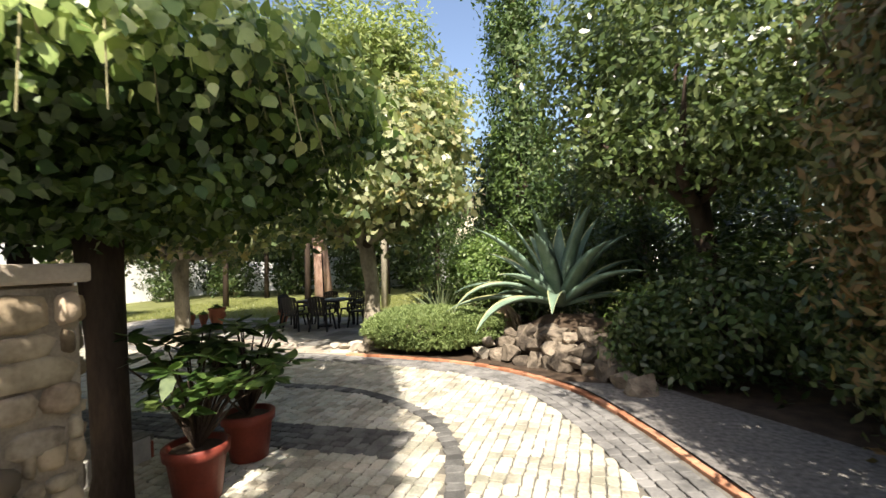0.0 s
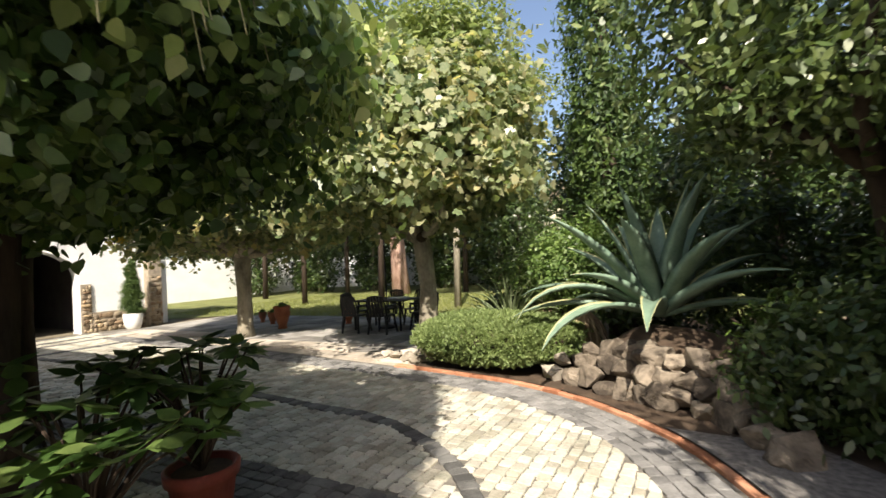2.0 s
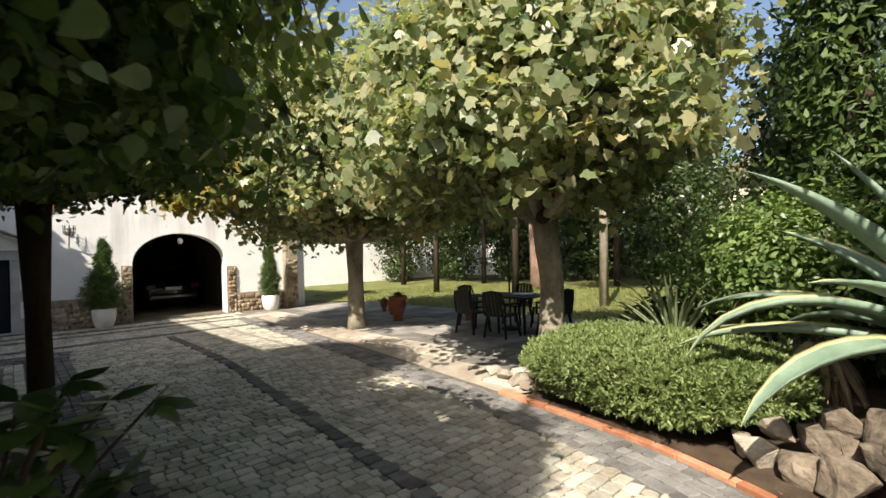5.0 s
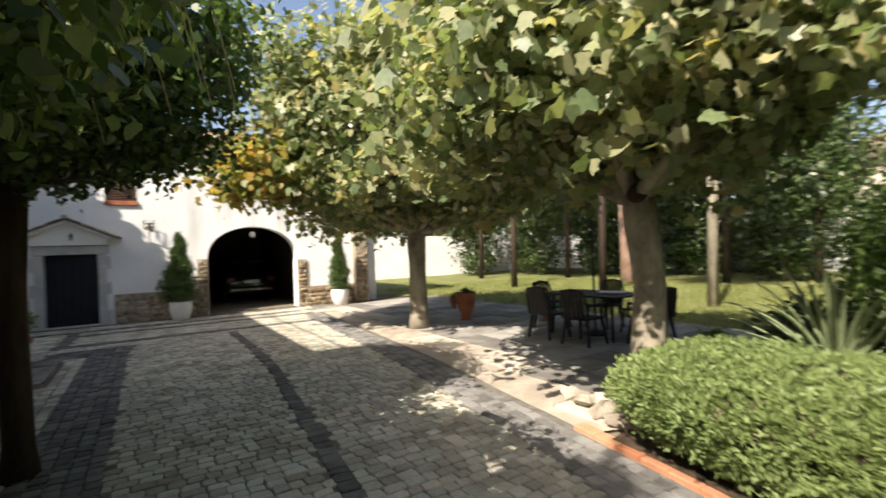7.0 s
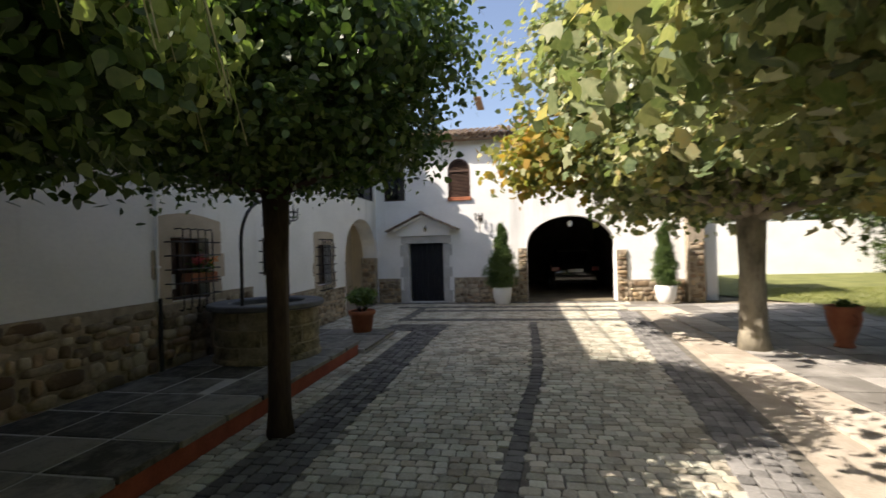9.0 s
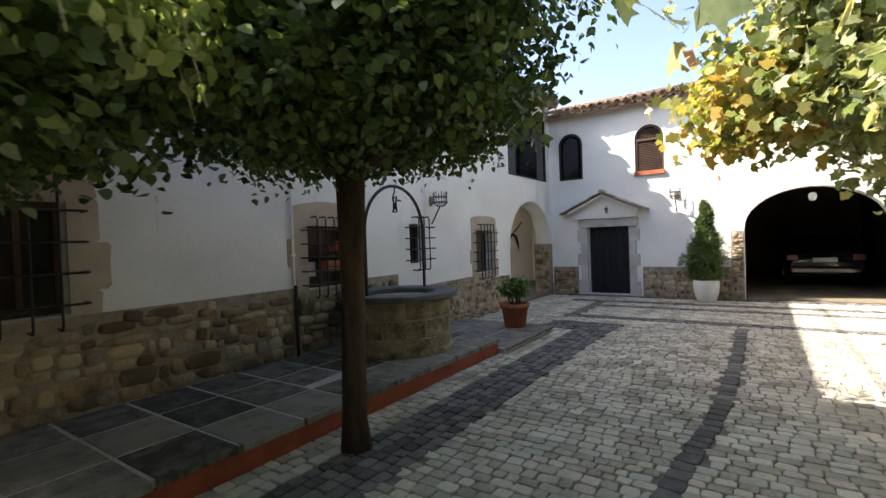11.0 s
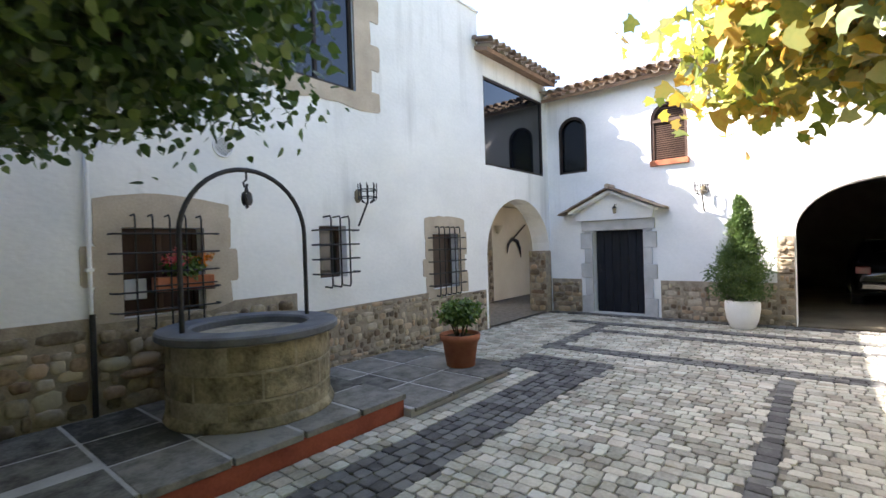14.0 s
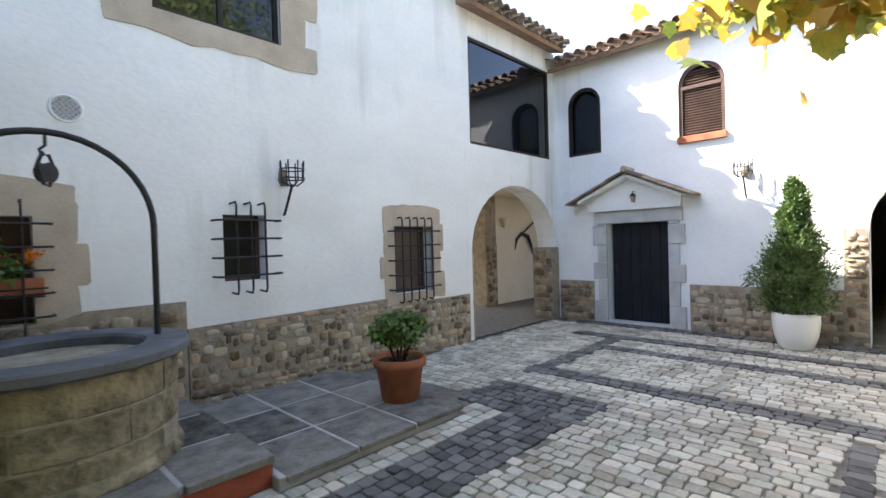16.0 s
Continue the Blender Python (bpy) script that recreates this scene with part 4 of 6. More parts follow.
surround = thing("door_surround", "grey granite block surround of the entrance door", "door surround", kind="structure")
rng = np.random.default_rng(55)
for sd, y in ((-1, 2.66), (1, 3.76)):
    z = 0.0
    k = 0
    while z < 1.84:
        h = min(rng.uniform(0.30, 0.42), 1.86 - z)
        wd = (0.27 if k % 2 == 0 else 0.18)
        ya, yb = (y - wd, y - 0.001) if sd < 0 else (y + 0.001, y + wd)
        part("block", box_bm(FX - 0.30, FX + 0.045, ya, yb, z + 0.003, z + h - 0.003, 0.01), GREY_STONE, surround)
        z += h
        k += 1
part("lintel", box_bm(FX - 0.30, FX + 0.046, 2.42, 4.0, 1.862, 2.09, 0.012), GREY_STONE, surround)
hood = thing("door_hood", "small gabled tile hood over the entrance door", "porch hood", kind="structure")
bm = plate([(2.36, 2.094), (3.98, 2.094), (4.0, 2.26), (3.14, 2.66), (2.28, 2.26)], [], lambda u, z: on_facade(u, z, 0.12), (-0.13, 0, 0))
part("pediment", bm, PLASTER, hood)
for sd in (-1, 1):
    bm = bmesh.new()
    box(bm, -0.02, 0.30, -0.02, 1.02, -0.03, 0.03, 0.006)
    ob = part("cornice", bm, PLASTER, hood)
    ob.matrix_basis = pose(FX, 3.14, 2.70, 0, 0, 0) @ (pose(0, 0, 0, -25, 0, 0) if sd > 0 else pose(0, 0, 0, 25, 0, 0) @ Matrix.Diagonal((1, -1, 1, 1)))
    vs, fs = [], []
    for c in range(5):
        for r in range(4):
            k0 = len(vs)
            for e in (0, 1):
                for q in range(6):
                    ang = math.pi * q / 5
                    vs.append((0.0 + c * 0.085 + math.cos(ang) * 0.05, sd * (0.02 + r * 0.27 + 0.31 * e), 2.75 - (0.02 + r * 0.27 + 0.31 * e) * 0.466 + math.sin(ang) * 0.045 + 0.015 * e))
            fs += [(k0 + q, k0 + q + 1, k0 + 6 + q + 1, k0 + 6 + q) for q in range(5)]
    ob = link("tiles", mesh_from("tiles", vs, fs, True), ROOF_TILE, hood, "mossy clay tiles")
    ob.matrix_basis = pose(FX + 0.0, 3.14, 0)
    md = ob.modifiers.new("thick", 'SOLIDIFY')
    md.thickness = 0.014
part("ridge", tube_bm([(FX - 0.02, 3.14, 2.80), (FX + 0.36, 3.14, 2.80)], 0.06, 10), ROOF_TILE, hood)


def lantern_small(at):
    l = thing("door_lantern", "small black iron lantern under the hood", "lamp", at)
    part("bracket", tube_bm([(-0.12, 0, 0.1), (0, 0, 0.1), (0, 0, 0.05)], 0.008, 6), IRON, l)
    part("lamp_glass", lathe([(0.03, -0.09), (0.045, 0.02), (0.02, 0.035)], 6), LAMP_GLASS, l)
    part("cap", lathe([(0.06, 0.02), (0.05, 0.035), (0.01, 0.075)], 6), IRON, l)
    return l


lantern_small((FX + 0.24, 3.25, 2.30))


def torch_sconce(name, label, place_m):
    """An iron basket on a slanting arm, with a small bulb of glass."""
    s = thing(name, label, "wall lamp")
    s.matrix_basis = place_m
    part("arm", tube_bm([(0, 0, -0.02), (0, 0.02, -0.02), (0.0, 0.22, 0.30)], 0.014, 8), IRON, s)
    for k in range(8):
        a = 2 * math.pi * k / 8
        c, q = math.cos(a), math.sin(a)
        part("upright", tube_bm([(0.05 * c, 0.22 + 0.05 * q, 0.28), (0.12 * c, 0.22 + 0.12 * q, 0.33), (0.13 * c, 0.22 + 0.13 * q, 0.55)], 0.008, 6), IRON, s)
    for z in (0.36, 0.46):
        part("hoop", tube_bm([(0.13 * math.cos(2 * math.pi * k / 20), 0.22 + 0.13 * math.sin(2 * math.pi * k / 20), z) for k in range(21)], 0.008, 6), IRON, s)
    part("lamp_glass", lathe([(0.03, 0.30), (0.06, 0.36), (0.05, 0.46), (0.02, 0.49)], 10), LAMP_GLASS, s)
    return s


cl = thing("carport_lamp", "small white lamp hanging under the carport arch", "lamp", (FX - 0.2, 7.62, 2.30))
part("cord", tube_bm([(0, 0, 0.12), (0, 0, 0.27)], 0.006, 6), IRON, cl)
part("lamp_glass", lathe([(0.05, -0.06), (0.075, 0.0), (0.075, 0.08), (0.03, 0.12)], 14), WHITE_POT, cl, "frosted white shade")
torch_sconce("wall_sconce", "black iron torch basket lamp on the white wall", pose(-10.87, WY - 0.005, 1.98))
torch_sconce("wall_sconce", "iron torch basket lamp beside the entrance", pose(FX - 0.005, 4.92, 2.18, 0, 0, -90))

# vent, pipe, hoe
vent = thing("wall_vent", "round white lattice air vent on the wall", "vent", (-8.97, WY, 2.80))
bm = bmesh.new()
tube(bm, [(0.108 * math.cos(2 * math.pi * k / 24), 0.006, 0.108 * math.sin(2 * math.pi * k / 24)) for k in range(25)], 0.012, 6)
part("rim", bm, PLASTER, vent)
bm = bmesh.new()
for d in (-1, 1):
    for k in range(-3, 4):
        o = k * 0.03
        hl = math.sqrt(max(0.0, 0.104 ** 2 - o * o))
        box(bm, -hl, hl, 0.0, 0.012, -0.0055 + o, 0.0055 + o, 0, pose(0, 0, 0, 0, 45 * d, 0))
part("lattice", bm, PLASTER, vent)
bm = lathe([(0.102, 0), (0.102, 0.003)], 24)
bmesh.ops.rotate(bm, cent=(0, 0, 0), matrix=Matrix.Rotation(radians(90), 3, 'X'), verts=bm.verts[:])
part("backing", bm, DARK_WOOD, vent)
pipe = thing("downpipe", "thin white painted downpipe on the wall", "pipe", (-7.72, WY + 0.03, 0))
part("pipe", tube_bm([(0, 0, 1.1), (0, 0, 6.05)], 0.018, 10), PLASTER, pipe)
part("lower_pipe", tube_bm([(0, 0.03, 0.2), (0, 0.03, 1.12)], 0.024, 10), IRON, pipe, "black iron lower pipe")
for z in (1.5, 3.2, 5.0):
    part("clip", box_bm(-0.03, 0.03, -0.03, 0.023, z, z + 0.03, 0.004), PLASTER, pipe)
cone = thing("passage_lamp", "cream plaster cone wall lamp in the passage", "wall lamp", (-17.97, -0.56, 1.93))
part("shade", lathe([(0.015, 0.0), (0.06, 0.05), (0.15, 0.22), (0.165, 0.235), (0.15, 0.24), (0.02, 0.23)], 20), PLASTER_WARM, cone, smooth=True)
part("backplate", box_bm(-0.05, 0.05, -0.04, -0.02, 0.02, 0.2, 0.005), IRON, cone)
hoe = thing("garden_hoe", "old mattock with curved blade hung on the passage wall", "tool", (-18.95, -0.58, 1.62))
hoe.scale = (1.3, 1.0, 1.3)
part("handle", tube_bm([(0.38, 0.02, -0.02), (-0.45, 0.02, 0.45)], 0.018, 8), DARK_WOOD, hoe)
part("blade", tube_bm([(0.42, 0.03, -0.2), (0.36, 0.03, 0.0), (0.18, 0.03, 0.12), (-0.05, 0.03, 0.06), (-0.16, 0.03, -0.12), (-0.2, 0.03, -0.32)], [0.012, 0.03, 0.04, 0.045, 0.035, 0.01], 8), IRON, hoe)

# ---- the well ----
WELL = (-8.73, 2.54, 0.2)
well = thing("stone_well", "round stone well with slate rim and iron arch", "well", WELL)
R = 0.705
rng = np.random.default_rng(60)
for row in range(3):
    n = 8
    ph = row * 0.4
    for k in range(n):
        a0, a1 = 2 * math.pi * k / n + ph + 0.012, 2 * math.pi * (k + 1) / n + ph - 0.012
        z0, z1 = row * 0.2295 + 0.004, (row + 1) * 0.2295 - 0.004
        seg = 5
        vs, fs = [], []
        ro = R + rng.normal(0, 0.006)
        for r, za, zb in ((R - 0.16, z0, z1), (ro - 0.012, z0, z1), (ro, z0 + 0.012, z1 - 0.012)):
            for z in (za, zb):
                vs += [(r * math.cos(a0 + (a1 - a0) * i / seg), r * math.sin(a0 + (a1 - a0) * i / seg), z) for i in range(seg + 1)]
        w = seg + 1
        for i in range(seg):
            fs += [(i, i + 1, 2 * w + i + 1, 2 * w + i), (w + i, 3 * w + i, 3 * w + i + 1, w + i + 1), (i, w + i, w + i + 1, i + 1),
                   (2 * w + i, 2 * w + i + 1, 4 * w + i + 1, 4 * w + i), (3 * w + i, 5 * w + i, 5 * w + i + 1, 3 * w + i + 1), (4 * w + i, 4 * w + i + 1, 5 * w + i + 1, 5 * w + i)]
        link("block", mesh_from("block", vs, fs), WELL_STONE, well)
part("mortar", lathe([(R - 0.005, 0), (R - 0.005, 0.688)], 40), WELL_JOINT, well, "mossy mortar joints")
part("foot", lathe([(R + 0.03, 0.0), (R + 0.034, 0.02), (R + 0.02, 0.05), (R + 0.003, 0.085)], 40), WELL_STONE, well, "worn mossy mortar foot", smooth=True)
rim = bmesh.new()
prof = [(R - 0.20, 0.69), (R + 0.06, 0.69), (R + 0.085, 0.708), (R + 0.085, 0.755), (R + 0.07, 0.77), (R - 0.18, 0.77), (R - 0.20, 0.75)]
rings = [[rim.verts.new((r * math.cos(2 * math.pi * k / 48), r * math.sin(2 * math.pi * k / 48), z)) for k in range(48)] for r, z in prof]
for a, b in zip(rings, rings[1:] + rings[:1]):
    for k in range(48):
        rim.faces.new((a[k], a[(k + 1) % 48], b[(k + 1) % 48], b[k]))
part("rim", rim, WELL_CAP, well, "slate grey capstone rim", smooth=False)
part("cover", lathe([(R - 0.2, 0.63), (R - 0.2, 0.66)], 40), WELL_COVER, well, "dark sunken well cover")
ARCH_A, ARCH_R, ARCH_S = 0, 0.61, 1.56
ca, sa = math.cos(radians(ARCH_A)), math.sin(radians(ARCH_A))
pts = [(ARCH_R, 0.76), (ARCH_R, 1.1)] + [(ARCH_R * math.cos(math.pi * k / 20), ARCH_S + 0.02 + 0.62 * math.sin(math.pi * k / 20)) for k in range(21)] + [(-ARCH_R, 1.1), (-ARCH_R, 0.76)]
part("iron_arch", tube_bm([(u * ca, u * sa, z) for u, z in pts], 0.022, 10), IRON, well)
part("hook", tube_bm([(0, 0, 2.21), (0, 0, 2.11), (0.03, 0, 2.08), (0.02, 0, 2.04), (0, 0, 2.05)], 0.01, 8), IRON, well)
pul = part("pulley", lathe([(0.02, -0.028), (0.066, -0.028), (0.045, 0), (0.066, 0.028), (0.02, 0.028)], 18), IRON, well, "black iron pulley")
pul.matrix_basis = pose(0, 0, 1.93, 90, 0, 40)
part("pulley_strap", tube_bm([(0.02, 0.05, 2.06), (0.05, 0.06, 1.97), (0.02, 0.05, 1.85), (-0.02, -0.05, 1.85), (-0.05, -0.06, 1.97), (-0.02, -0.05, 2.06)], 0.012, 6), IRON, well)

# ---- pots ----
POT_PROFILE = [(0.17, 0.0), (0.185, 0.01), (0.235, 0.34), (0.262, 0.345), (0.27, 0.42), (0.255, 0.43), (0.235, 0.42), (0.225, 0.38)]


def pot_shrub(name, label, at, s, seed, leaf_mat, stems=6, crown=(0.28, 0.28, 0.15), crown_z=0.71, leaf=0.07):
    t = thing(name, label, "potted plant", at)
    bm = lathe([(r * s, z * s) for r, z in POT_PROFILE], 32)
    part("pot", bm, TERRACOTTA, t, "terracotta pot", smooth=True)
    part("soil", lathe([(0.22 * s, 0.37 * s), (0.22 * s, 0.385 * s)], 20), SOIL, t)
    rng = np.random.default_rng(seed)
    for k in range(stems):
        a = 2 * math.pi * k / stems
        part("stem", tube_bm([(0.04 * math.cos(a), 0.04 * math.sin(a), 0.36 * s), (0.1 * math.cos(a), 0.1 * math.sin(a), 0.52 * s), (0.2 * math.cos(a), 0.2 * math.sin(a), crown_z * s)], [0.012, 0.01, 0.006], 5), DARK_BARK, t)
    p, n = lumps(rng, (0, 0, crown_z * s), tuple(c * s for c in crown), 150, 0.04 * s, 14, 0.4)
    link("foliage", leaf_cloud("foliage", p, n, leaf, OVAL, seed + 1), leaf_mat, t)
    return t


pot_shrub("potted_shrub", "round green shrub in a terracotta pot on the platform", (-11.28, 3.05, 0.078), 0.98, 70, SHRUB_LEAF)


YEW_LEAF = leafy("dark_yew_spray", [(0.03, 0.065, 0.018), (0.065, 0.115, 0.028), (0.14, 0.19, 0.05)], 0.2, 0.6)


def white_pot_conifer(label, at, h, r, seed, mat, leaf=0.07):
    t = thing("potted_conifer", label, "potted plant", at, group="white pots beside the carport")
    part("pot", lathe([(0.17, 0), (0.195, 0.02), (0.25, 0.18), (0.275, 0.36), (0.275, 0.45), (0.262, 0.50), (0.245, 0.50), (0.238, 0.45)], 32), WHITE_POT, t, "white rounded pot", smooth=True)
    part("soil", lathe([(0.235, 0.43), (0.235, 0.45)], 20), SOIL, t)
    part("trunk", tube_bm([(0, 0, 0.42), (0.01, 0, h)], [0.03, 0.008], 8), DARK_BARK, t)
    rng = np.random.default_rng(seed)
    ps, ns = [], []
    for k in range(14):
        f = k / 13
        z = 0.62 + (h - 0.62) * f
        rr = r * (0.75 + 0.5 * math.sin(math.pi * min(1, f * 1.3 + 0.18))) * (1 - f ** 2.2 * 0.88)
        p, n = lumps(rng, (rng.normal(0, 0.035), rng.normal(0, 0.035), z), (rr, rr, 0.15), 110, 0.035, 18, 0.5, up=0.7, uneven=0.09 if r > 0.4 else 0.03)
        ps.append(p)
        ns.append(n)
    link("foliage", leaf_cloud("foliage", np.concatenate(ps), np.concatenate(ns), leaf, SPRAY, seed + 1, droop=-1.0, outward=True), mat, t)
    return t


white_pot_conifer("bushy green conifer in a white rounded pot", (-16.25, 5.58, 0.0), 2.2, 0.41, 80, YEW_LEAF, 0.055)
white_pot_conifer("clipped cone conifer in a white rounded pot", (-16.2, 10.05, 0.0), 2.1, 0.28, 82, YEW_LEAF, 0.055)


# ---- car in the carport ----
car = thing("car", "black hatchback parked inside the dark carport", "car", (-22.0, 8.06, 0.004), turn=90)
# local: y along the car's back towards the courtyard is -y after turning; x across
bm = bmesh.new()
sections = [(-2.0, 0.30, 0.80, 0.55), (-1.95, 0.25, 0.84, 0.80), (-1.2, 0.22, 0.87, 0.92), (-0.6, 0.22, 0.88, 0.95), (0.6, 0.22, 0.88, 0.98), (1.75, 0.24, 0.86, 1.0), (2.02, 0.32, 0.80, 0.92), (2.06, 0.36, 0.74, 0.62)]
rings = []
for y, zb, hw, zt in sections:
    rings.append([bm.verts.new(v) for v in ((-hw, y, zb), (-hw * 1.01, y, (zb + zt) / 2), (-hw * 0.97, y, zt), (hw * 0.97, y, zt), (hw * 1.01, y, (zb + zt) / 2), (hw, y, zb))])
for a, b in zip(rings, rings[1:]):
    for k in range(6):
        bm.faces.new((a[k], a[(k + 1) % 6], b[(k + 1) % 6], b[k]))
bm.faces.new(rings[0][::-1])
bm.faces.new(rings[-1])
bmesh.ops.recalc_face_normals(bm, faces=bm.faces[:])
bmesh.ops.rotate(bm, cent=(0, 0, 0), matrix=Matrix.Rotation(math.pi, 3, 'Z'), verts=bm.verts[:])
bmesh.ops.bevel(bm, geom=bm.edges[:], offset=0.03, segments=2, affect='EDGES')
part("body", bm, CAR_PAINT, car, smooth=True)
bm = bmesh.new()
lo = [(-0.82, -1.85, 0.97), (0.82, -1.85, 0.97), (0.84, 0.95, 0.93), (-0.84, 0.95, 0.93)]
hi = [(-0.62, -1.45, 1.44), (0.62, -1.45, 1.44), (0.64, 0.1, 1.46), (-0.64, 0.1, 1.46)]
v0, v1 = [bm.verts.new(v) for v in lo], [bm.verts.new(v) for v in hi]
for k in range(4):
    bm.faces.new((v0[k], v0[(k + 1) % 4], v1[(k + 1) % 4], v1[k]))
bm.faces.new(v1)
bmesh.ops.bevel(bm, geom=bm.edges[:], offset=0.05, segments=3, affect='EDGES')
part("cabin_glass", bm, DARK_GLASS, car, "dark tinted rear window", smooth=True)
part("roof", box_bm(-0.62, 0.62, -1.5, 0.1, 1.44, 1.475, 0.015), CAR_PAINT, car)
for sx in (-1, 1):
    part("tail_light", box_bm(sx * 0.70 - 0.13, sx * 0.70 + 0.13, -2.09, -2.02, 0.74, 0.90, 0.02), LAMP_RED, car, "red tail light")
    for sy in (-1.3, 1.3):
        wb = lathe([(0.2, -0.1), (0.30, -0.1), (0.315, -0.07), (0.315, 0.07), (0.30, 0.1), (0.2, 0.1)], 24)
        ob = part("wheel", wb, TYRE, car)
        ob.matrix_basis = pose(sx * 0.78, sy, 0.315, 0, 90, 0)
        part("rim", lathe([(0.02, -0.095), (0.19, -0.105), (0.19, 0.105), (0.02, 0.095)], 12), CHROME, ob)
part("number_plate", box_bm(-0.26, 0.26, -2.10, -2.075, 0.70, 0.81, 0.004), PLATE_WHITE, car, "white number plate")
part("bumper", box_bm(-0.78, 0.78, -2.12, -1.98, 0.36, 0.58, 0.065), CAR_PAINT, car)

# ---- trees ----
def umbrella_tree(name, label, at, h, r, top, seed, lean=(0, 0), trunk_r=0.14, droop_skirt=True, leaf=0.13, bottom=None, mat=MULBERRY_LEAF, hang=0.35):
    """A mulberry pruned flat, with a low wide crown of hanging shoots."""
    x, y = lean
    b = bottom if bottom else h
    tips = [(x + r * 0.75 * math.cos(a), y + r * 0.75 * math.sin(a), h + 0.6 + 0.2 * math.sin(3 * a)) for a in (2 * math.pi * k / 7 for k in range(7))]
    cz = (b + top) / 2 + 0.15
    clouds = [((x, y, cz), (r, r, (top - b) / 2), 1500, 0.11, 34, 0.45, b), ((x, y, b + 0.25), (r * 0.95, r * 0.95, 0.35), 1100, 0.11, 30, 0.0, b - 0.08)]
    t = tree(name, label, at, [(0, 0, -0.05), (0.02, 0.01, 0.25), (x * 0.4, y * 0.4, h * 0.55), (x, y, h)], [trunk_r * 1.3, trunk_r * 1.02, trunk_r * 0.95, trunk_r * 1.25], DARK_BARK, (x, y, h - 0.08), tips, trunk_r * 0.5, MULBERRY_LEAF, clouds, leaf, BROAD, seed, 0.9, 0.04)
    rng = np.random.default_rng(seed + 7)
    for k in range(110 if mat is SUNLIT_SHOOT_LEAF else 16):
        a, rr = rng.uniform(0, 6.283), r * rng.uniform(0.3, 0.95)
        px, py, pz = x + rr * math.cos(a), y + rr * math.sin(a), top - (rr / r) ** 2 * (top - b) * 0.55 + rng.uniform(-0.1, 0.12)
        ox, oy = 0.35 * math.cos(a), 0.35 * math.sin(a)
        part("shoot", tube_bm([(px, py, pz), (px + ox * 0.5, py + oy * 0.5, pz + 0.18), (px + ox, py + oy, pz + 0.1), (px + ox * 1.3, py + oy * 1.3, pz - 0.35)], [0.008, 0.006, 0.005, 0.003], 4), PALE_TWIG, t)
    # Paler leaf copy over the crown's outside: sunlight put into its colour.
    if mat is SUNLIT_SHOOT_LEAF:
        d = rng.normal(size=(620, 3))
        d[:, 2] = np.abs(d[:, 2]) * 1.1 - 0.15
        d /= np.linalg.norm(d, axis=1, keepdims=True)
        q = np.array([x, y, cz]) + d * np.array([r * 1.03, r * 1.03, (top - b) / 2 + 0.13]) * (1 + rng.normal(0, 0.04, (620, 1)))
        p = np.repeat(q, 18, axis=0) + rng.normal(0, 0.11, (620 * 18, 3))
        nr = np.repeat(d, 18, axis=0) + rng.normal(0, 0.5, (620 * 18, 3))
        link("young_leaves", leaf_cloud("young_leaves", p, nr, leaf, BROAD, seed + 9, 0.9), mat, t, "pale shoot leaves over the crown, sunlight put into their colour")
    return t


PALE_TWIG = mottled("pale_twig", (0.22, 0.21, 0.10), (0.40, 0.37, 0.20), 5, 40, 0.8, 0.1)
umbrella_tree("mulberry_tree", "flat pruned mulberry tree with dense dark green crown", (-6.46, 3.97, 0.0), 2.28, 1.86, 4.25, 90, (-0.05, -0.02), 0.10, leaf=0.07, bottom=2.38)
umbrella_tree("mulberry_tree", "weeping mulberry tree with bright arching shoots", (-3.55, 2.8, 0.0), 2.1, 1.95, 3.1, 92, (-0.1, 0.05), 0.125, leaf=0.085, bottom=2.05, mat=SUNLIT_SHOOT_LEAF)

PLANE = tree("plane_tree", "pruned plane tree with mottled bark and yellow-green leaves", (-4.55, 8.98, 0.0),
     [(0, 0, -0.05), (0.0, 0.0, 0.3), (0.03, 0.02, 1.2), (-0.04, 0.02, 1.75), (-0.12, 0.05, 2.1), (-0.42, -0.1, 2.5)], [0.22, 0.17, 0.155, 0.175, 0.17, 0.12], BARK,
     (-0.1, 0.03, 2.0), [(-1.4, -0.4, 3.2), (-0.9, 1.0, 3.6), (0.5, 1.2, 3.6), (1.3, 0.2, 3.4), (0.4, -1.2, 3.4), (-0.3, -0.3, 4.2), (-1.2, 0.6, 2.9), (0.9, -0.8, 3.0)], 0.09, PLANE_LEAF,
     [((-0.2, 0.05, 3.9), (2.3, 2.3, 1.75), 1150, 0.19, 24, 0.6, 2.45), ((-0.3, -0.1, 3.05), (2.75, 2.7, 0.65), 520, 0.16, 18, 0.4, 2.35)], 0.135, LOBED, 100, 0.6, 0.07, 0.9)
part("pruning_scar", lathe([(0.0, 0.0), (0.085, 0.0), (0.10, 0.02), (0.075, 0.035), (0.0, 0.03)], 14), DARK_BARK, PLANE, "dark hollow pruning scar").matrix_basis = pose(0.05, -0.15, 2.06, 75, 0, 20)
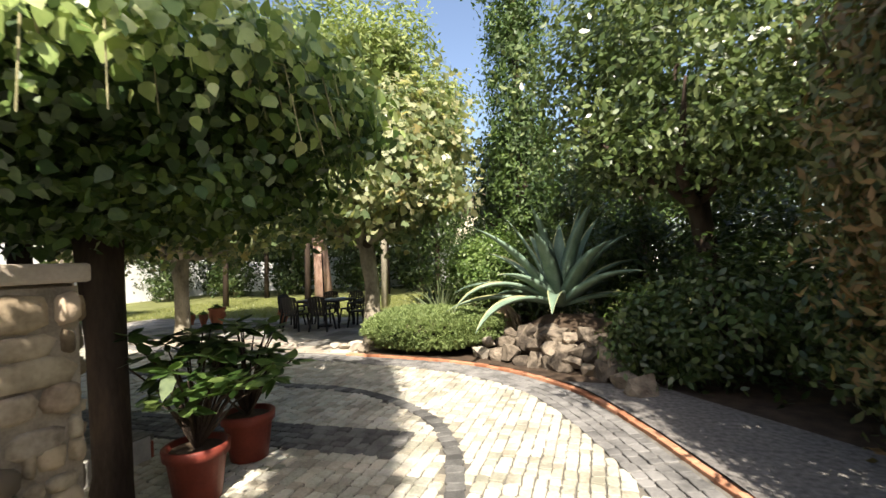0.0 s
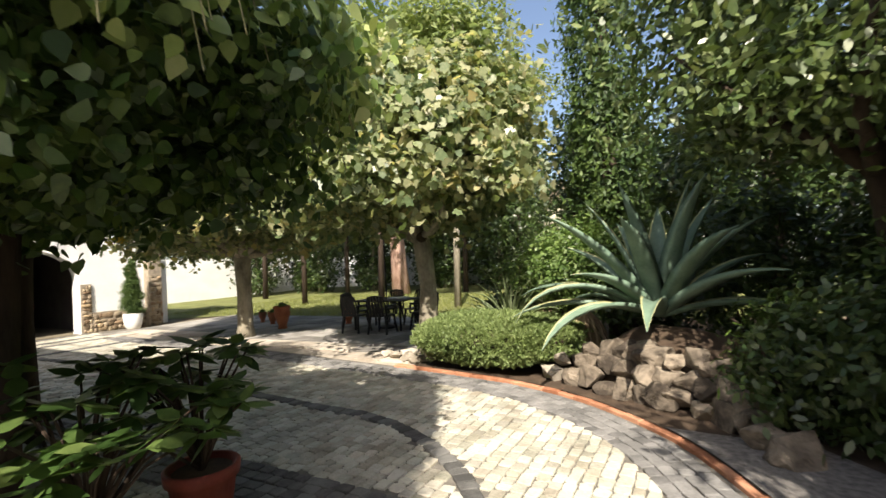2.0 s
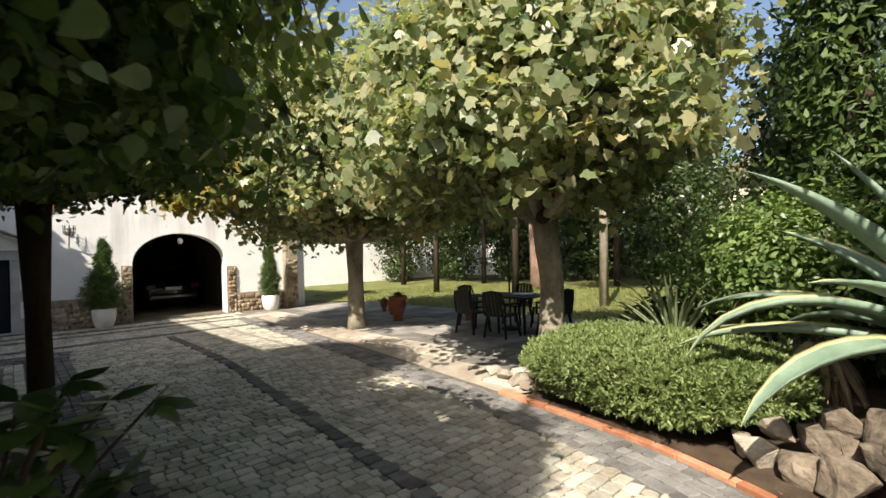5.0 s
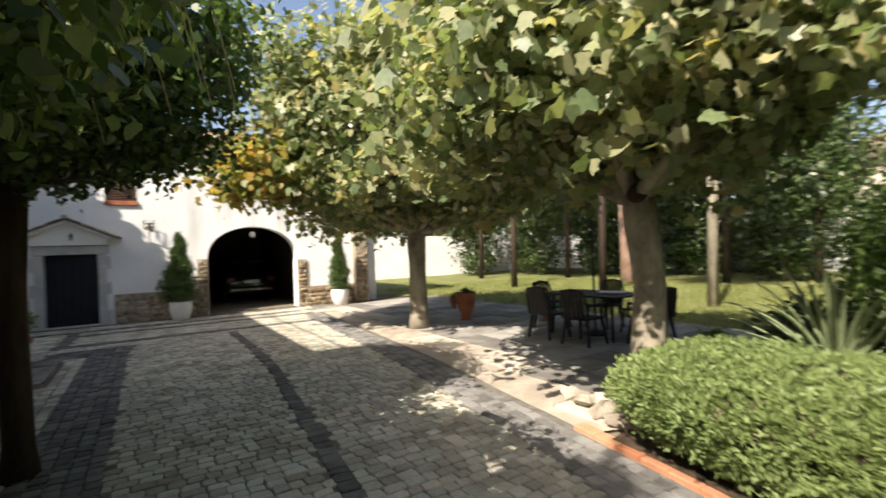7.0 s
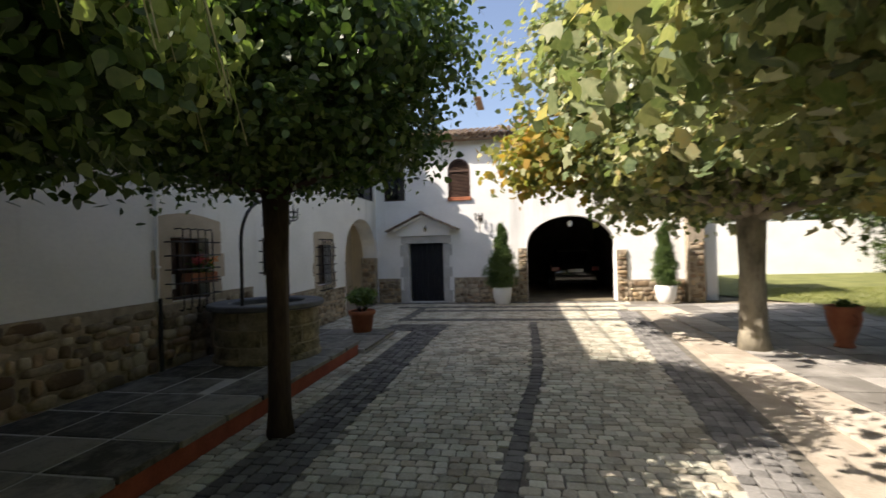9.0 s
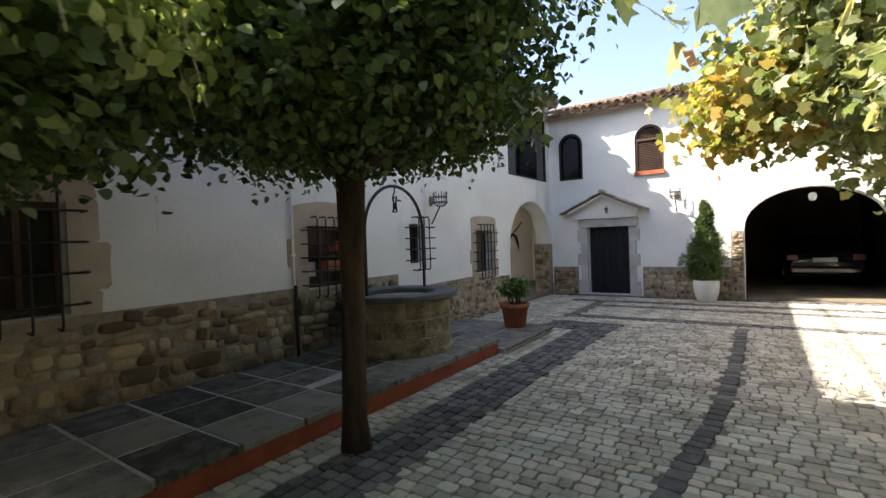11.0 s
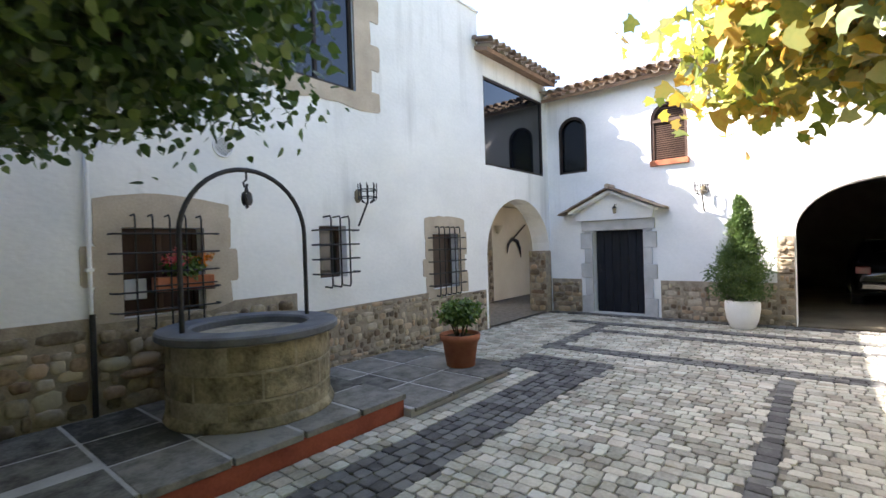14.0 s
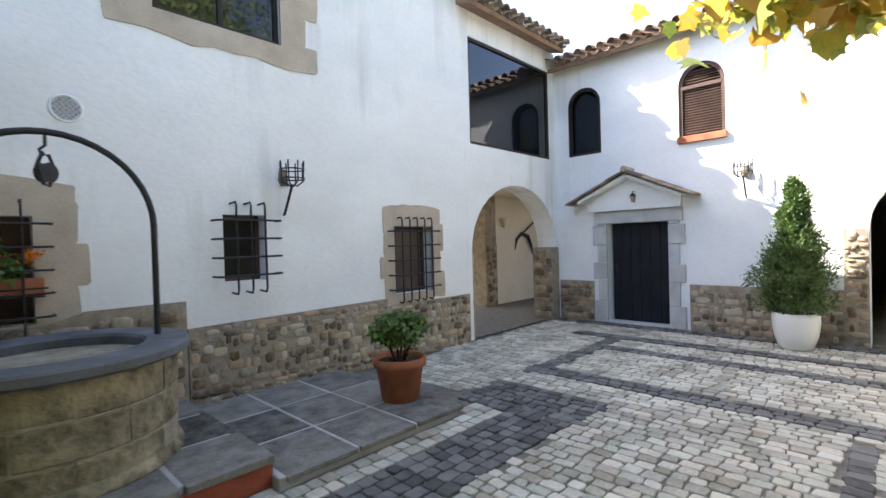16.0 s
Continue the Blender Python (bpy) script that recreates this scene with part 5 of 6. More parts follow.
tree("plane_tree", "wide pruned plane tree turning yellow", (-10.25, 9.6, 0.0),
     [(0, 0, -0.05), (0.0, 0.0, 0.3), (0.03, -0.02, 1.2), (0.0, 0.0, 2.05), (0.1, 0, 2.4)], [0.24, 0.19, 0.17, 0.20, 0.13], BARK,
     (0.0, 0.0, 2.0), [(-2.0, -0.4, 2.9), (-1.2, 1.7, 3.1), (0.7, 2.0, 3.0), (2.1, 0.3, 2.9), (0.6, -2.1, 2.9), (-0.3, -0.3, 4.0), (-1.5, -1.5, 2.8), (1.6, -1.4, 2.8), (1.6, 1.3, 2.8)], 0.1, PLANE_LEAF,
     [((0, 0, 4.1), (3.55, 3.4, 2.3), 2100, 0.19, 22, 0.5, 2.25), ((0, 0, 2.95), (3.45, 3.25, 0.55), 950, 0.17, 17, 0.35, 2.35)], 0.135, LOBED, 104, 0.6, 0.06, 1.0)
rng = np.random.default_rng(110)
ap, an = lumps(rng, (-11.0, 6.93, 3.24), (1.8, 1.38, 0.7), 160, 0.16, 16, 0.4, 2.86)
aut = thing("plane_branch", "low plane branch with yellow and rust autumn leaves", "branch", (-10.25, 9.35, 2.1))
apl = ap - np.array([-10.25, 9.35, 2.1])
link("foliage", leaf_cloud("foliage", apl, an, 0.14, LOBED, 111, 0.8), AUTUMN_LEAF, aut)
for tip in [(-0.8, -2.2, 1.15), (-1.4, -2.9, 1.2), (0.0, -2.6, 1.1), (1.0, -2.0, 1.15)]:
    bm = bmesh.new()
    limbs(bm, rng, (0, 0.2, 0.0), 0.04, [tip])
    part("limb", bm, BARK, aut)

# distant and side trees
tree("stone_pine", "tall umbrella pine with reddish leaning trunk", (-14.6, 22.3, 0), [(0.6, -0.3, -0.05), (0.3, 0, 2.5), (0, 0, 6), (0, 0, 9.5)], [0.5, 0.38, 0.33, 0.28], PINE_BARK,
     (0, 0, 8.5), [(-4, 0, 11), (4, 1, 11.5), (0, 4, 12), (2, -4, 11), (-3, -3, 12), (0, 0, 14)], 0.22, PINE_LEAF,
     [((0.3, 0, 12.3), (7.6, 6.5, 4.4), 900, 0.45, 24, 0.35, 8.4)], 0.34, SPRAY, 120, 0.0, 0.09, 0.8)
tree("tall_cypress", "tall dark green cypress beside the drive", (-1.6, 10.8, 0), [(0, 0, -0.05), (0, 0, 4), (0, 0, 8.5)], [0.2, 0.12, 0.03], DARK_BARK, (0, 0, 3), [], 0.05, CYPRESS_LEAF,
     [((0, 0, 3.2), (0.72, 0.72, 2.2), 420, 0.12, 16, 0.75, None), ((0, 0, 5.4), (0.76, 0.76, 2.4), 420, 0.12, 16, 0.75, None), ((0, 0, 8.0), (0.75, 0.75, 2.6), 360, 0.12, 16, 0.75, None)], 0.13, SPRAY, 130, -1.5)
tree("tall_cypress", "tall dark green cypress behind the hedge", (0.9, 11.6, 0), [(0, 0, -0.05), (0, 0, 4), (0, 0, 8.5)], [0.2, 0.12, 0.03], DARK_BARK, (0, 0, 3), [], 0.05, CYPRESS_LEAF,
     [((0, 0, 4.2), (0.95, 0.95, 3.2), 420, 0.13, 16, 0.7, None), ((0, 0, 7.6), (0.9, 0.9, 3.0), 420, 0.12, 16, 0.75, None)], 0.14, SPRAY, 132, -1.5)
tree("broadleaf_tree", "dark broadleaf tree beside the cypress", (-2.95, 14.5, 0), [(0, 0, -0.05), (0, 0, 2), (0.1, 0, 4.2)], [0.16, 0.12, 0.07], DARK_BARK, (0, 0, 2.5), [(0.8, 0, 4), (-0.7, 0.5, 4.2), (0, -0.7, 4.6)], 0.06, HEDGE_LEAF,
     [((0, 0, 4.0), (0.95, 0.95, 2.0), 240, 0.16, 14, 0.4, None)], 0.15, OVAL, 134, 0.3)
tree("evergreen_tree", "large evergreen tree with glossy leaves overhanging the bed", (1.25, 7.2, 0), [(0, 0, -0.05), (0.05, 0, 1.2), (-0.1, 0, 2.6)], [0.2, 0.15, 0.12], DARK_BARK, (-0.1, 0, 2.2), [(-1.6, -0.6, 3.4), (-1.2, 1.2, 3.6), (1.2, -1.0, 3.5), (0.4, 1.6, 4.0), (-0.4, -1.6, 3.4), (0, 0, 4.6)], 0.09, GLOSSY_LEAF,
     [((-0.1, 0.1, 4.0), (2.4, 2.4, 1.9), 1100, 0.17, 19, 0.5, 2.45), ((-0.1, 0, 2.9), (2.3, 2.2, 0.5), 420, 0.14, 16, 0.4, 2.35)], 0.11, OVAL, 140, 0.3)
tree("evergreen_tree", "tangled evergreen tree with bare brown inner stems", (3.9, 5.4, 0), [(0, 0, -0.05), (0.0, 0, 1.5), (-0.1, 0, 3.2)], [0.2, 0.16, 0.12], DARK_BARK, (-0.1, 0, 1.2), [(-1.7, -0.9, 3.0), (-1.5, 0.9, 3.3), (-1.2, -1.6, 3.4), (1, 0, 4), (-0.6, -0.3, 4.5), (-1.9, 0.1, 2.4)], 0.08, GLOSSY_LEAF,
     [((0, 0, 3.4), (2.4, 2.6, 2.6), 800, 0.17, 15, 0.5, 1.0)], 0.11, OVAL, 144, 0.3)


def shrub(name, label, at, radii, cz, count, per, leaf, shape, mat, seed, spread=0.09, shell=0.55, up=0.5, stems=True, droop=0.0, boxy=1.0, under=0.05):
    t = thing(name, label, "shrub", at)
    rng = np.random.default_rng(seed)
    if stems:
        for k in range(7):
            a = rng.uniform(0, 6.28)
            part("stem", tube_bm([(0.05 * math.cos(a), 0.05 * math.sin(a), -0.06), (radii[0] * 0.35 * math.cos(a), radii[1] * 0.35 * math.sin(a), cz * 0.7), (radii[0] * 0.7 * math.cos(a), radii[1] * 0.7 * math.sin(a), cz + radii[2] * 0.5)], [0.025, 0.018, 0.006], 5), DARK_BARK, t)
    p, n = lumps(rng, (0, 0, cz), radii, count, spread, per, shell, under, up, boxy)
    link("foliage", leaf_cloud("foliage", p, n, leaf, shape, seed + 1, droop), mat, t)
    return t


shrub("hedge_shrub", "dense dark evergreen shrub beside the gravel", (1.35, 6.7, 0.05), (1.15, 1.2, 0.85), 0.75, 420, 16, 0.10, OVAL, HEDGE_LEAF, 150)
shrub("hedge_shrub", "dense dark evergreen shrub along the drive", (2.5, 5.2, 0.05), (1.1, 1.3, 0.95), 0.85, 420, 16, 0.10, OVAL, HEDGE_LEAF, 152)
shrub("hedge_shrub", "dark spreading shrub behind the gravel", (3.9, 3.6, 0.05), (1.4, 1.4, 1.1), 1.0, 380, 16, 0.10, OVAL, HEDGE_LEAF, 154)
shrub("pittosporum_shrub", "low shrub with bright lime leaf tips", (0.25, 6.75, 0.05), (0.34, 0.34, 0.3), 0.36, 80, 14, 0.10, NARROW, SHRUB_LEAF, 156)
shrub("pittosporum_shrub", "small shrub with bright leaf tips above the stones", (0.55, 7.15, 0.05), (0.5, 0.5, 0.42), 0.75, 90, 14, 0.10, NARROW, SHRUB_LEAF, 158)
shrub("border_shrub", "low dark shrub beside the rocks", (0.45, 6.55, 0.05), (0.5, 0.45, 0.5), 0.5, 160, 15, 0.09, OVAL, HEDGE_LEAF, 172)
shrub("rounded_shrub", "large round green shrub behind the agave", (-2.3, 10.4, 0.05), (1.15, 1.1, 0.85), 1.3, 800, 18, 0.085, OVAL, ROUND_LEAF, 160)
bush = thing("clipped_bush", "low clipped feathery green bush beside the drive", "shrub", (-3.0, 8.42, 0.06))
# Solid core added inside: closes gaps, dark in place of inner shade.
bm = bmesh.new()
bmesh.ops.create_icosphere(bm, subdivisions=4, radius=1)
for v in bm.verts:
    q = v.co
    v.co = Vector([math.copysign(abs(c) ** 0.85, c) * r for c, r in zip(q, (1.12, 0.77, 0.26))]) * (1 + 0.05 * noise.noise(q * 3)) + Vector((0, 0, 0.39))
part("shade_core", bm, DARK_BARK, bush, "solid dark core in place of the shaded inner twigs")
for k in range(6):
    a = 1.05 * k
    part("stem", tube_bm([(0.3 * math.cos(a), 0.2 * math.sin(a), -0.08), (0.5 * math.cos(a), 0.32 * math.sin(a), 0.25)], [0.03, 0.022], 7), DARK_BARK, bush)
rng = np.random.default_rng(162)
bp_, bn_ = lumps(rng, (0, 0, 0.39), (1.24, 0.88, 0.335), 9500, 0.012, 13, 0.93, 0.08, 0.5, 0.85, 0.022)
link("foliage", leaf_cloud("foliage", bp_, bn_, 0.044, SPRAY, 163, -1.0, True), BOX_LEAF, bush)
shrub("border_shrub", "dark leafy shrub behind the bush", (-3.6, 10.7, 0.05), (0.8, 0.7, 0.5), 0.5, 200, 14, 0.10, OVAL, HEDGE_LEAF, 164)
shrub("border_shrub", "dark leafy shrub in the border", (-1.2, 10.6, 0.05), (1.1, 0.9, 0.8), 0.8, 300, 14, 0.10, OVAL, HEDGE_LEAF, 166)
shrub("border_shrub", "tall dark shrub in the deep shade", (0.4, 9.6, 0.05), (1.1, 1.0, 1.3), 1.3, 380, 15, 0.11, OVAL, HEDGE_LEAF, 168)
shrub("border_shrub", "tall dark shrub under the evergreen tree", (2.2, 8.6, 0.05), (1.6, 1.3, 1.3), 1.3, 420, 15, 0.11, OVAL, HEDGE_LEAF, 170)


def blade(length, width, arch, lift, fold=0.25, thick=0.02, n=10, tip_hang=0.0):
    """A thick pointed succulent leaf: its spine rises at lift and arches over."""
    ring, pts = [], []
    ang = lift
    p = Vector((0, 0, 0))
    for i in range(n + 1):
        f = i / n
        w = width * (0.62 + 1.1 * f - 1.72 * f ** 2.2) if f < 0.98 else 0.004
        w = max(w, 0.004)
        d = Vector((math.cos(ang), 0, math.sin(ang)))
        up = Vector((-d.z, 0, d.x))
        th = thick * (1 - 0.8 * f)
        pts.append((p.copy(), up.copy(), w, th))
        p += d * (length / n)
        ang -= arch / n * (0.4 + 1.2 * f) + tip_hang * f / n
    return pts


def succulent(name, label, category, at, leaves, mats, seed):
    t = thing(name, label, category, at)
    for length, width, arch, lift, turn in leaves:
        pts = blade(length, width, arch, lift)
        vs, fs = [], []
        for p, up, w, th in pts:
            for v, q in ((-1, 0.22), (-0.82, 0.13), (0, -0.05), (0.82, 0.13), (1, 0.22)):
                vs.append(p + Vector((0, v * w / 2, 0)) + up * (q * w))
            for v, q in ((0.6, 0.0), (-0.6, 0.0)):
                vs.append(p + Vector((0, v * w / 2, 0)) + up * (q * w - th))
        for i in range(len(pts) - 1):
            a, b = i * 7, i * 7 + 7
            for k in range(7):
                fs.append((a + k, a + (k + 1) % 7, b + (k + 1) % 7, b + k))
        me = mesh_from("leaf", vs, fs, True)
        me.materials.append(mats[0])
        me.materials.append(mats[1])
        me.polygons.foreach_set("material_index", [1 if (k % 7) in (0, 3) else 0 for k in range(len(fs))])
        ob = link("leaf", me, None, t)
        ob.matrix_basis = pose(0.06 * math.cos(radians(turn)), 0.06 * math.sin(radians(turn)), 0, 0, 0, turn)
    return t


rng = np.random.default_rng(180)
al = []
for k in range(22):
    f = k / 21
    al.append((rng.uniform(1.5, 1.95), rng.uniform(0.28, 0.36), rng.uniform(0.9, 1.5) * (1 - f * 0.75), radians(18 + 64 * f), k * 137.5 + rng.uniform(-12, 12)))
al += [(2.0, 0.3, 2.0, radians(36), 205), (1.9, 0.3, 1.2, radians(30), 178), (1.9, 0.3, 1.5, radians(20), 232), (1.9, 0.3, 0.9, radians(16), 192)]
succulent("agave", "huge blue-green agave with yellow-edged arching leaves", "agave", (-0.72, 8.3, 0.80), al, (AGAVE_SKIN, AGAVE_EDGE), 181)
yl = [(rng.uniform(0.85, 1.15), 0.06, rng.uniform(0.3, 1.2), radians(rng.uniform(15, 80)), rng.uniform(0, 360)) for k in range(46)]
succulent("yucca", "spiky pale green yucca rosette in the border", "yucca", (-3.35, 9.9, 0.38), yl, (YUCCA_LEAF, YUCCA_LEAF), 182)
yl = [(rng.uniform(0.6, 0.8), 0.045, rng.uniform(0.3, 1.2), radians(rng.uniform(15, 85)), rng.uniform(0, 360)) for k in range(34)]
succulent("yucca", "tall spiky yucca behind the rosette", "yucca", (-2.75, 10.1, 0.75), yl, (YUCCA_LEAF, YUCCA_LEAF), 183)
dead = [(rng.uniform(0.45, 0.75), rng.uniform(0.05, 0.09), rng.uniform(0.2, 0.9), radians(rng.uniform(-85, -40)), rng.uniform(0, 360)) for k in range(30)]
DRY_LEAF = mottled("dry_tan_leaf", (0.20, 0.14, 0.08), (0.46, 0.36, 0.23), 5, 40, 0.9, 0.4)
succulent("dry_yucca_skirt", "hanging dry tan leaves of an old yucca", "yucca", (-1.75, 8.75, 0.78), dead, (DRY_LEAF, DRY_LEAF), 184)
succulent("dry_yucca_skirt", "dry tan leaves below the spiky yucca", "yucca", (-2.75, 10.1, 0.80), [(l * 0.9, w, a, f, t) for l, w, a, f, t in dead[:18]], (DRY_LEAF, DRY_LEAF), 185)
tagged(part("dead_stalks", tube_bm([(-2.75, 10.1, -0.02), (-2.75, 10.1, 0.78)], [0.1, 0.08], 10), DARK_BARK), "brown shaggy yucca stem in the border", "stem")


# The same limestone without that darkening, for the rocks in sun.
PALE_ROCK = mottled("pale_limestone", (0.22, 0.19, 0.145), (0.50, 0.45, 0.37), 6, 30, 0.9, 1.0, per='object', depth=0.03)


def boulder(label, at, radii, seed, mat=ROCK, group="limestone rocks round the bed"):
    """An angular broken rock: the hull of scattered points, its edges worn."""
    rng = np.random.default_rng(seed)
    bm = bmesh.new()
    for q in rng.normal(size=(15, 3)):
        q = q / np.abs(q).max() ** 0.7 / np.linalg.norm(q) ** 0.3
        bm.verts.new(q * np.array(radii) * rng.uniform(0.85, 1.1))
    bmesh.ops.convex_hull(bm, input=bm.verts[:])
    bmesh.ops.delete(bm, geom=[v for v in bm.verts if not v.link_faces], context='VERTS')
    bmesh.ops.bevel(bm, geom=bm.edges[:], offset=min(radii) * 0.05, segments=1, affect='EDGES')
    bmesh.ops.subdivide_edges(bm, edges=bm.edges[:], cuts=1, use_grid_fill=True)
    for v in bm.verts:
        v.co *= 1 + 0.16 * noise.noise(v.co * 11 + Vector((seed, 0, 0)))
    ob = part("rock", bm, mat, None, smooth=False)
    ob.matrix_basis = pose(*at, 0, 0, seed * 47 % 360)
    return tagged(ob, label, "rock", group)


mound = bmesh.new()
bmesh.ops.create_icosphere(mound, subdivisions=4, radius=1)
for v in mound.verts:
    v.co = Vector((v.co.x * 1.15, v.co.y * 0.85, v.co.z * 0.66)) * (1 + 0.15 * noise.noise(v.co * 2.5))
md = part("mound", mound, SOIL, None, smooth=True)
md.matrix_basis = pose(-0.55, 8.1, 0.0, 0, 0, -25)
tagged(md, "dark earth mound under the agave behind rocks", "soil", kind="structure")
rng = np.random.default_rng(190)
ROCK_LINE = smooth_path([(-1.72, 7.66), (-1.3, 7.46), (-0.85, 7.18), (-0.4, 6.86), (0.0, 6.45), (0.28, 5.95)], 5)
k = 0
for row, (z, back, r0) in enumerate([(0.11, 0.0, 0.165), (0.29, 0.12, 0.16), (0.45, 0.25, 0.15)]):
    for (ax, ay) in ROCK_LINE[row % 2 + row:len(ROCK_LINE) - 4 * row:2]:
        r = r0 * rng.uniform(0.75, 1.35)
        boulder("weathered limestone rock under the agave, shade in its colour", (ax + back * 0.55 + rng.normal(0, 0.04), ay + back + rng.normal(0, 0.04), z + rng.normal(0, 0.03)), (r * rng.uniform(0.9, 1.25), r * rng.uniform(0.75, 1.0), r * rng.uniform(0.65, 0.95)), 200 + k)
        k += 1
for k, (x, y, z, r) in enumerate([(-1.98, 7.76, 0.1, 0.15), (-1.86, 7.86, 0.26, 0.13), (-2.1, 7.92, 0.1, 0.12)]):
    boulder("pale white limestone rock at the end of the bush", (x, y, z), (r * 1.1, r * 0.9, r * 0.85), 250 + k, PALE_ROCK)
for k, (x, y, r) in enumerate([(-4.4, 8.3, 0.12), (-4.62, 8.36, 0.14), (-4.88, 8.42, 0.13), (-5.1, 8.5, 0.11), (-4.2, 8.3, 0.1), (-4.75, 8.6, 0.13), (-4.5, 8.55, 0.1)]):
    boulder("pale limestone rock at the foot of the plane tree", (x, y, r * 0.4), (r * 1.2, r, r * 0.7), 230 + k, PALE_ROCK)

# brick edging along the bed
edging = thing("brick_edging", "orange brick edging along the planting bed", "edging", kind="structure")
em = bmesh.new()
box(em, -0.065, 0.065, -0.118, 0.118, -0.04, 0.025, 0.008)
edge_me = bpy.data.meshes.new("brick")
em.to_mesh(edge_me)
em.free()
edge_me.materials.append(EDGE_BRICK)
acc = 0.0
rng = np.random.default_rng(240)
for (ax, ay), (bx, by) in zip(EDGE, EDGE[1:]):
    if ax < -4.6 or ay < -1.0:
        continue
    L = math.hypot(bx - ax, by - ay)
    while acc < L:
        f = acc / L
        link("brick", edge_me, None, edging, m=pose(ax + (bx - ax) * f, ay + (by - ay) * f, rng.normal(0.004, 0.004), rng.normal(0, 1), rng.normal(0, 1), math.degrees(math.atan2(by - ay, bx - ax)) + 90 + rng.normal(0, 1.5)))
        acc += 0.243
    acc -= L


# hedge along the gravel, and unseen plants added for the shade they cast
def conifer_hedge(label, at, radii, cz, seed):
    return shrub("conifer_hedge", label, at, radii, cz, 850, 16, 0.11, SPRAY, BROWN_CONIFER, seed, 0.11, 0.5, 0.2, True, -0.8)


BROWN_CONIFER = leafy("browned_conifer", [(0.04, 0.06, 0.016), (0.085, 0.10, 0.028), (0.17, 0.115, 0.045), (0.23, 0.13, 0.05)], 0.2, 0.6)
conifer_hedge("tall conifer hedge with browned inner twigs", (2.2, 4.3, 0.05), (0.95, 1.0, 2.2), 2.2, 280)
# These two continue the hedge out of view, added to shade the gravel.
conifer_hedge("tall browned conifer hedge, continued unseen to shade the gravel", (2.25, 2.6, 0.05), (0.95, 1.1, 2.3), 2.3, 282)
conifer_hedge("tall conifer hedge, unseen end added to shade the gravel", (2.5, 0.7, 0.05), (1.0, 1.2, 1.7), 1.7, 284)
# Out of view: this crown is added to shade the rocks and agave.
tree("evergreen_tree", "unseen evergreen tree added to shade the hedge and the rocks", (2.9, 2.7, 0), [(0, 0, -0.05), (-0.1, 0, 2.0), (-0.4, 0.0, 4.2)], [0.2, 0.16, 0.1], DARK_BARK, (-0.35, 0.0, 3.7), [(-1.3, -0.6, 4.8), (-0.9, 0.5, 5.0), (0.4, 0.2, 5.1), (-0.5, -1.2, 5.1)], 0.07, HEDGE_LEAF,
     [((-0.5, -0.4, 4.9), (1.4, 1.35, 0.9), 400, 0.17, 16, 0.3, 4.1)], 0.12, OVAL, 146, 0.3, 0.06, 0.3)
# Unseen shrub, added only to keep sun off the pots by the pier.
shrub("hedge_shrub", "unseen tall shrub added to shade the fatsia pots", (-2.1, 0.5, 0.0), (0.6, 0.5, 1.7), 1.7, 460, 18, 0.10, OVAL, HEDGE_LEAF, 174)
# Unseen; stands in for the tall thing that casts the drive's straight shadow edge.
tree("tall_cypress", "unseen tall cypress added for its shadow edge on the drive", (0.62, -2.7, 0), [(0, 0, -0.05), (0, 0, 5), (0, 0, 12)], [0.22, 0.15, 0.03], DARK_BARK, (0, 0, 3), [], 0.05, CYPRESS_LEAF,
     [((0, 0, 3.5), (0.5, 0.5, 3.2), 600, 0.1, 18, 0.6, None), ((0, 0, 7.0), (0.5, 0.5, 3.2), 600, 0.1, 18, 0.6, None), ((0, 0, 9.5), (0.45, 0.45, 2.2), 400, 0.1, 18, 0.6, None)], 0.16, SPRAY, 286, -1.5)

# urn, small pots
def urn(label, at, s, name="terracotta_urn"):
    t = thing(name, label, "urn", at)
    part("body", lathe([(0.14 * s, 0), (0.15 * s, 0.03 * s), (0.12 * s, 0.08 * s), (0.2 * s, 0.3 * s), (0.25 * s, 0.5 * s), (0.235 * s, 0.62 * s), (0.27 * s, 0.66 * s), (0.275 * s, 0.72 * s), (0.24 * s, 0.72 * s), (0.21 * s, 0.6 * s)], 28), TERRACOTTA, t, smooth=True)
    for sx in (-1, 1):
        part("handle", tube_bm([(sx * 0.24 * s, 0, 0.6 * s), (sx * 0.33 * s, 0, 0.56 * s), (sx * 0.33 * s, 0, 0.44 * s), (sx * 0.24 * s, 0, 0.4 * s)], 0.02 * s, 8), TERRACOTTA, t)
    part("soil", lathe([(0.21 * s, 0.60 * s), (0.21 * s, 0.62 * s)], 20), SOIL, t)
    rng = np.random.default_rng(int(at[0] * -100))
    p, n = lumps(rng, (0, 0, 0.76 * s), (0.2 * s, 0.2 * s, 0.06 * s), 30, 0.03, 8, 0.3)
    link("foliage", leaf_cloud("foliage", p, n, 0.05, OVAL, 5), FLOWER_ORANGE if s > 0.9 else SHRUB_LEAF, t, "low orange flowers" if s > 0.9 else "")
    return t


urn("tall orange terracotta urn with two handles on the terrace", (-10.4, 10.9, 0.016), 0.86)
urn("small terracotta pot on the terrace edge", (-11.6, 11.6, 0.016), 0.5)
urn("small dark plant pot on the terrace", (-9.0, 12.0, 0.016), 0.6)
urn("small plant pot beside the lawn", (-12.4, 11.9, 0.016), 0.45)

urn("terracotta pot with a dark plant behind the plane tree", (-4.30, 9.75, 0.035), 0.75)

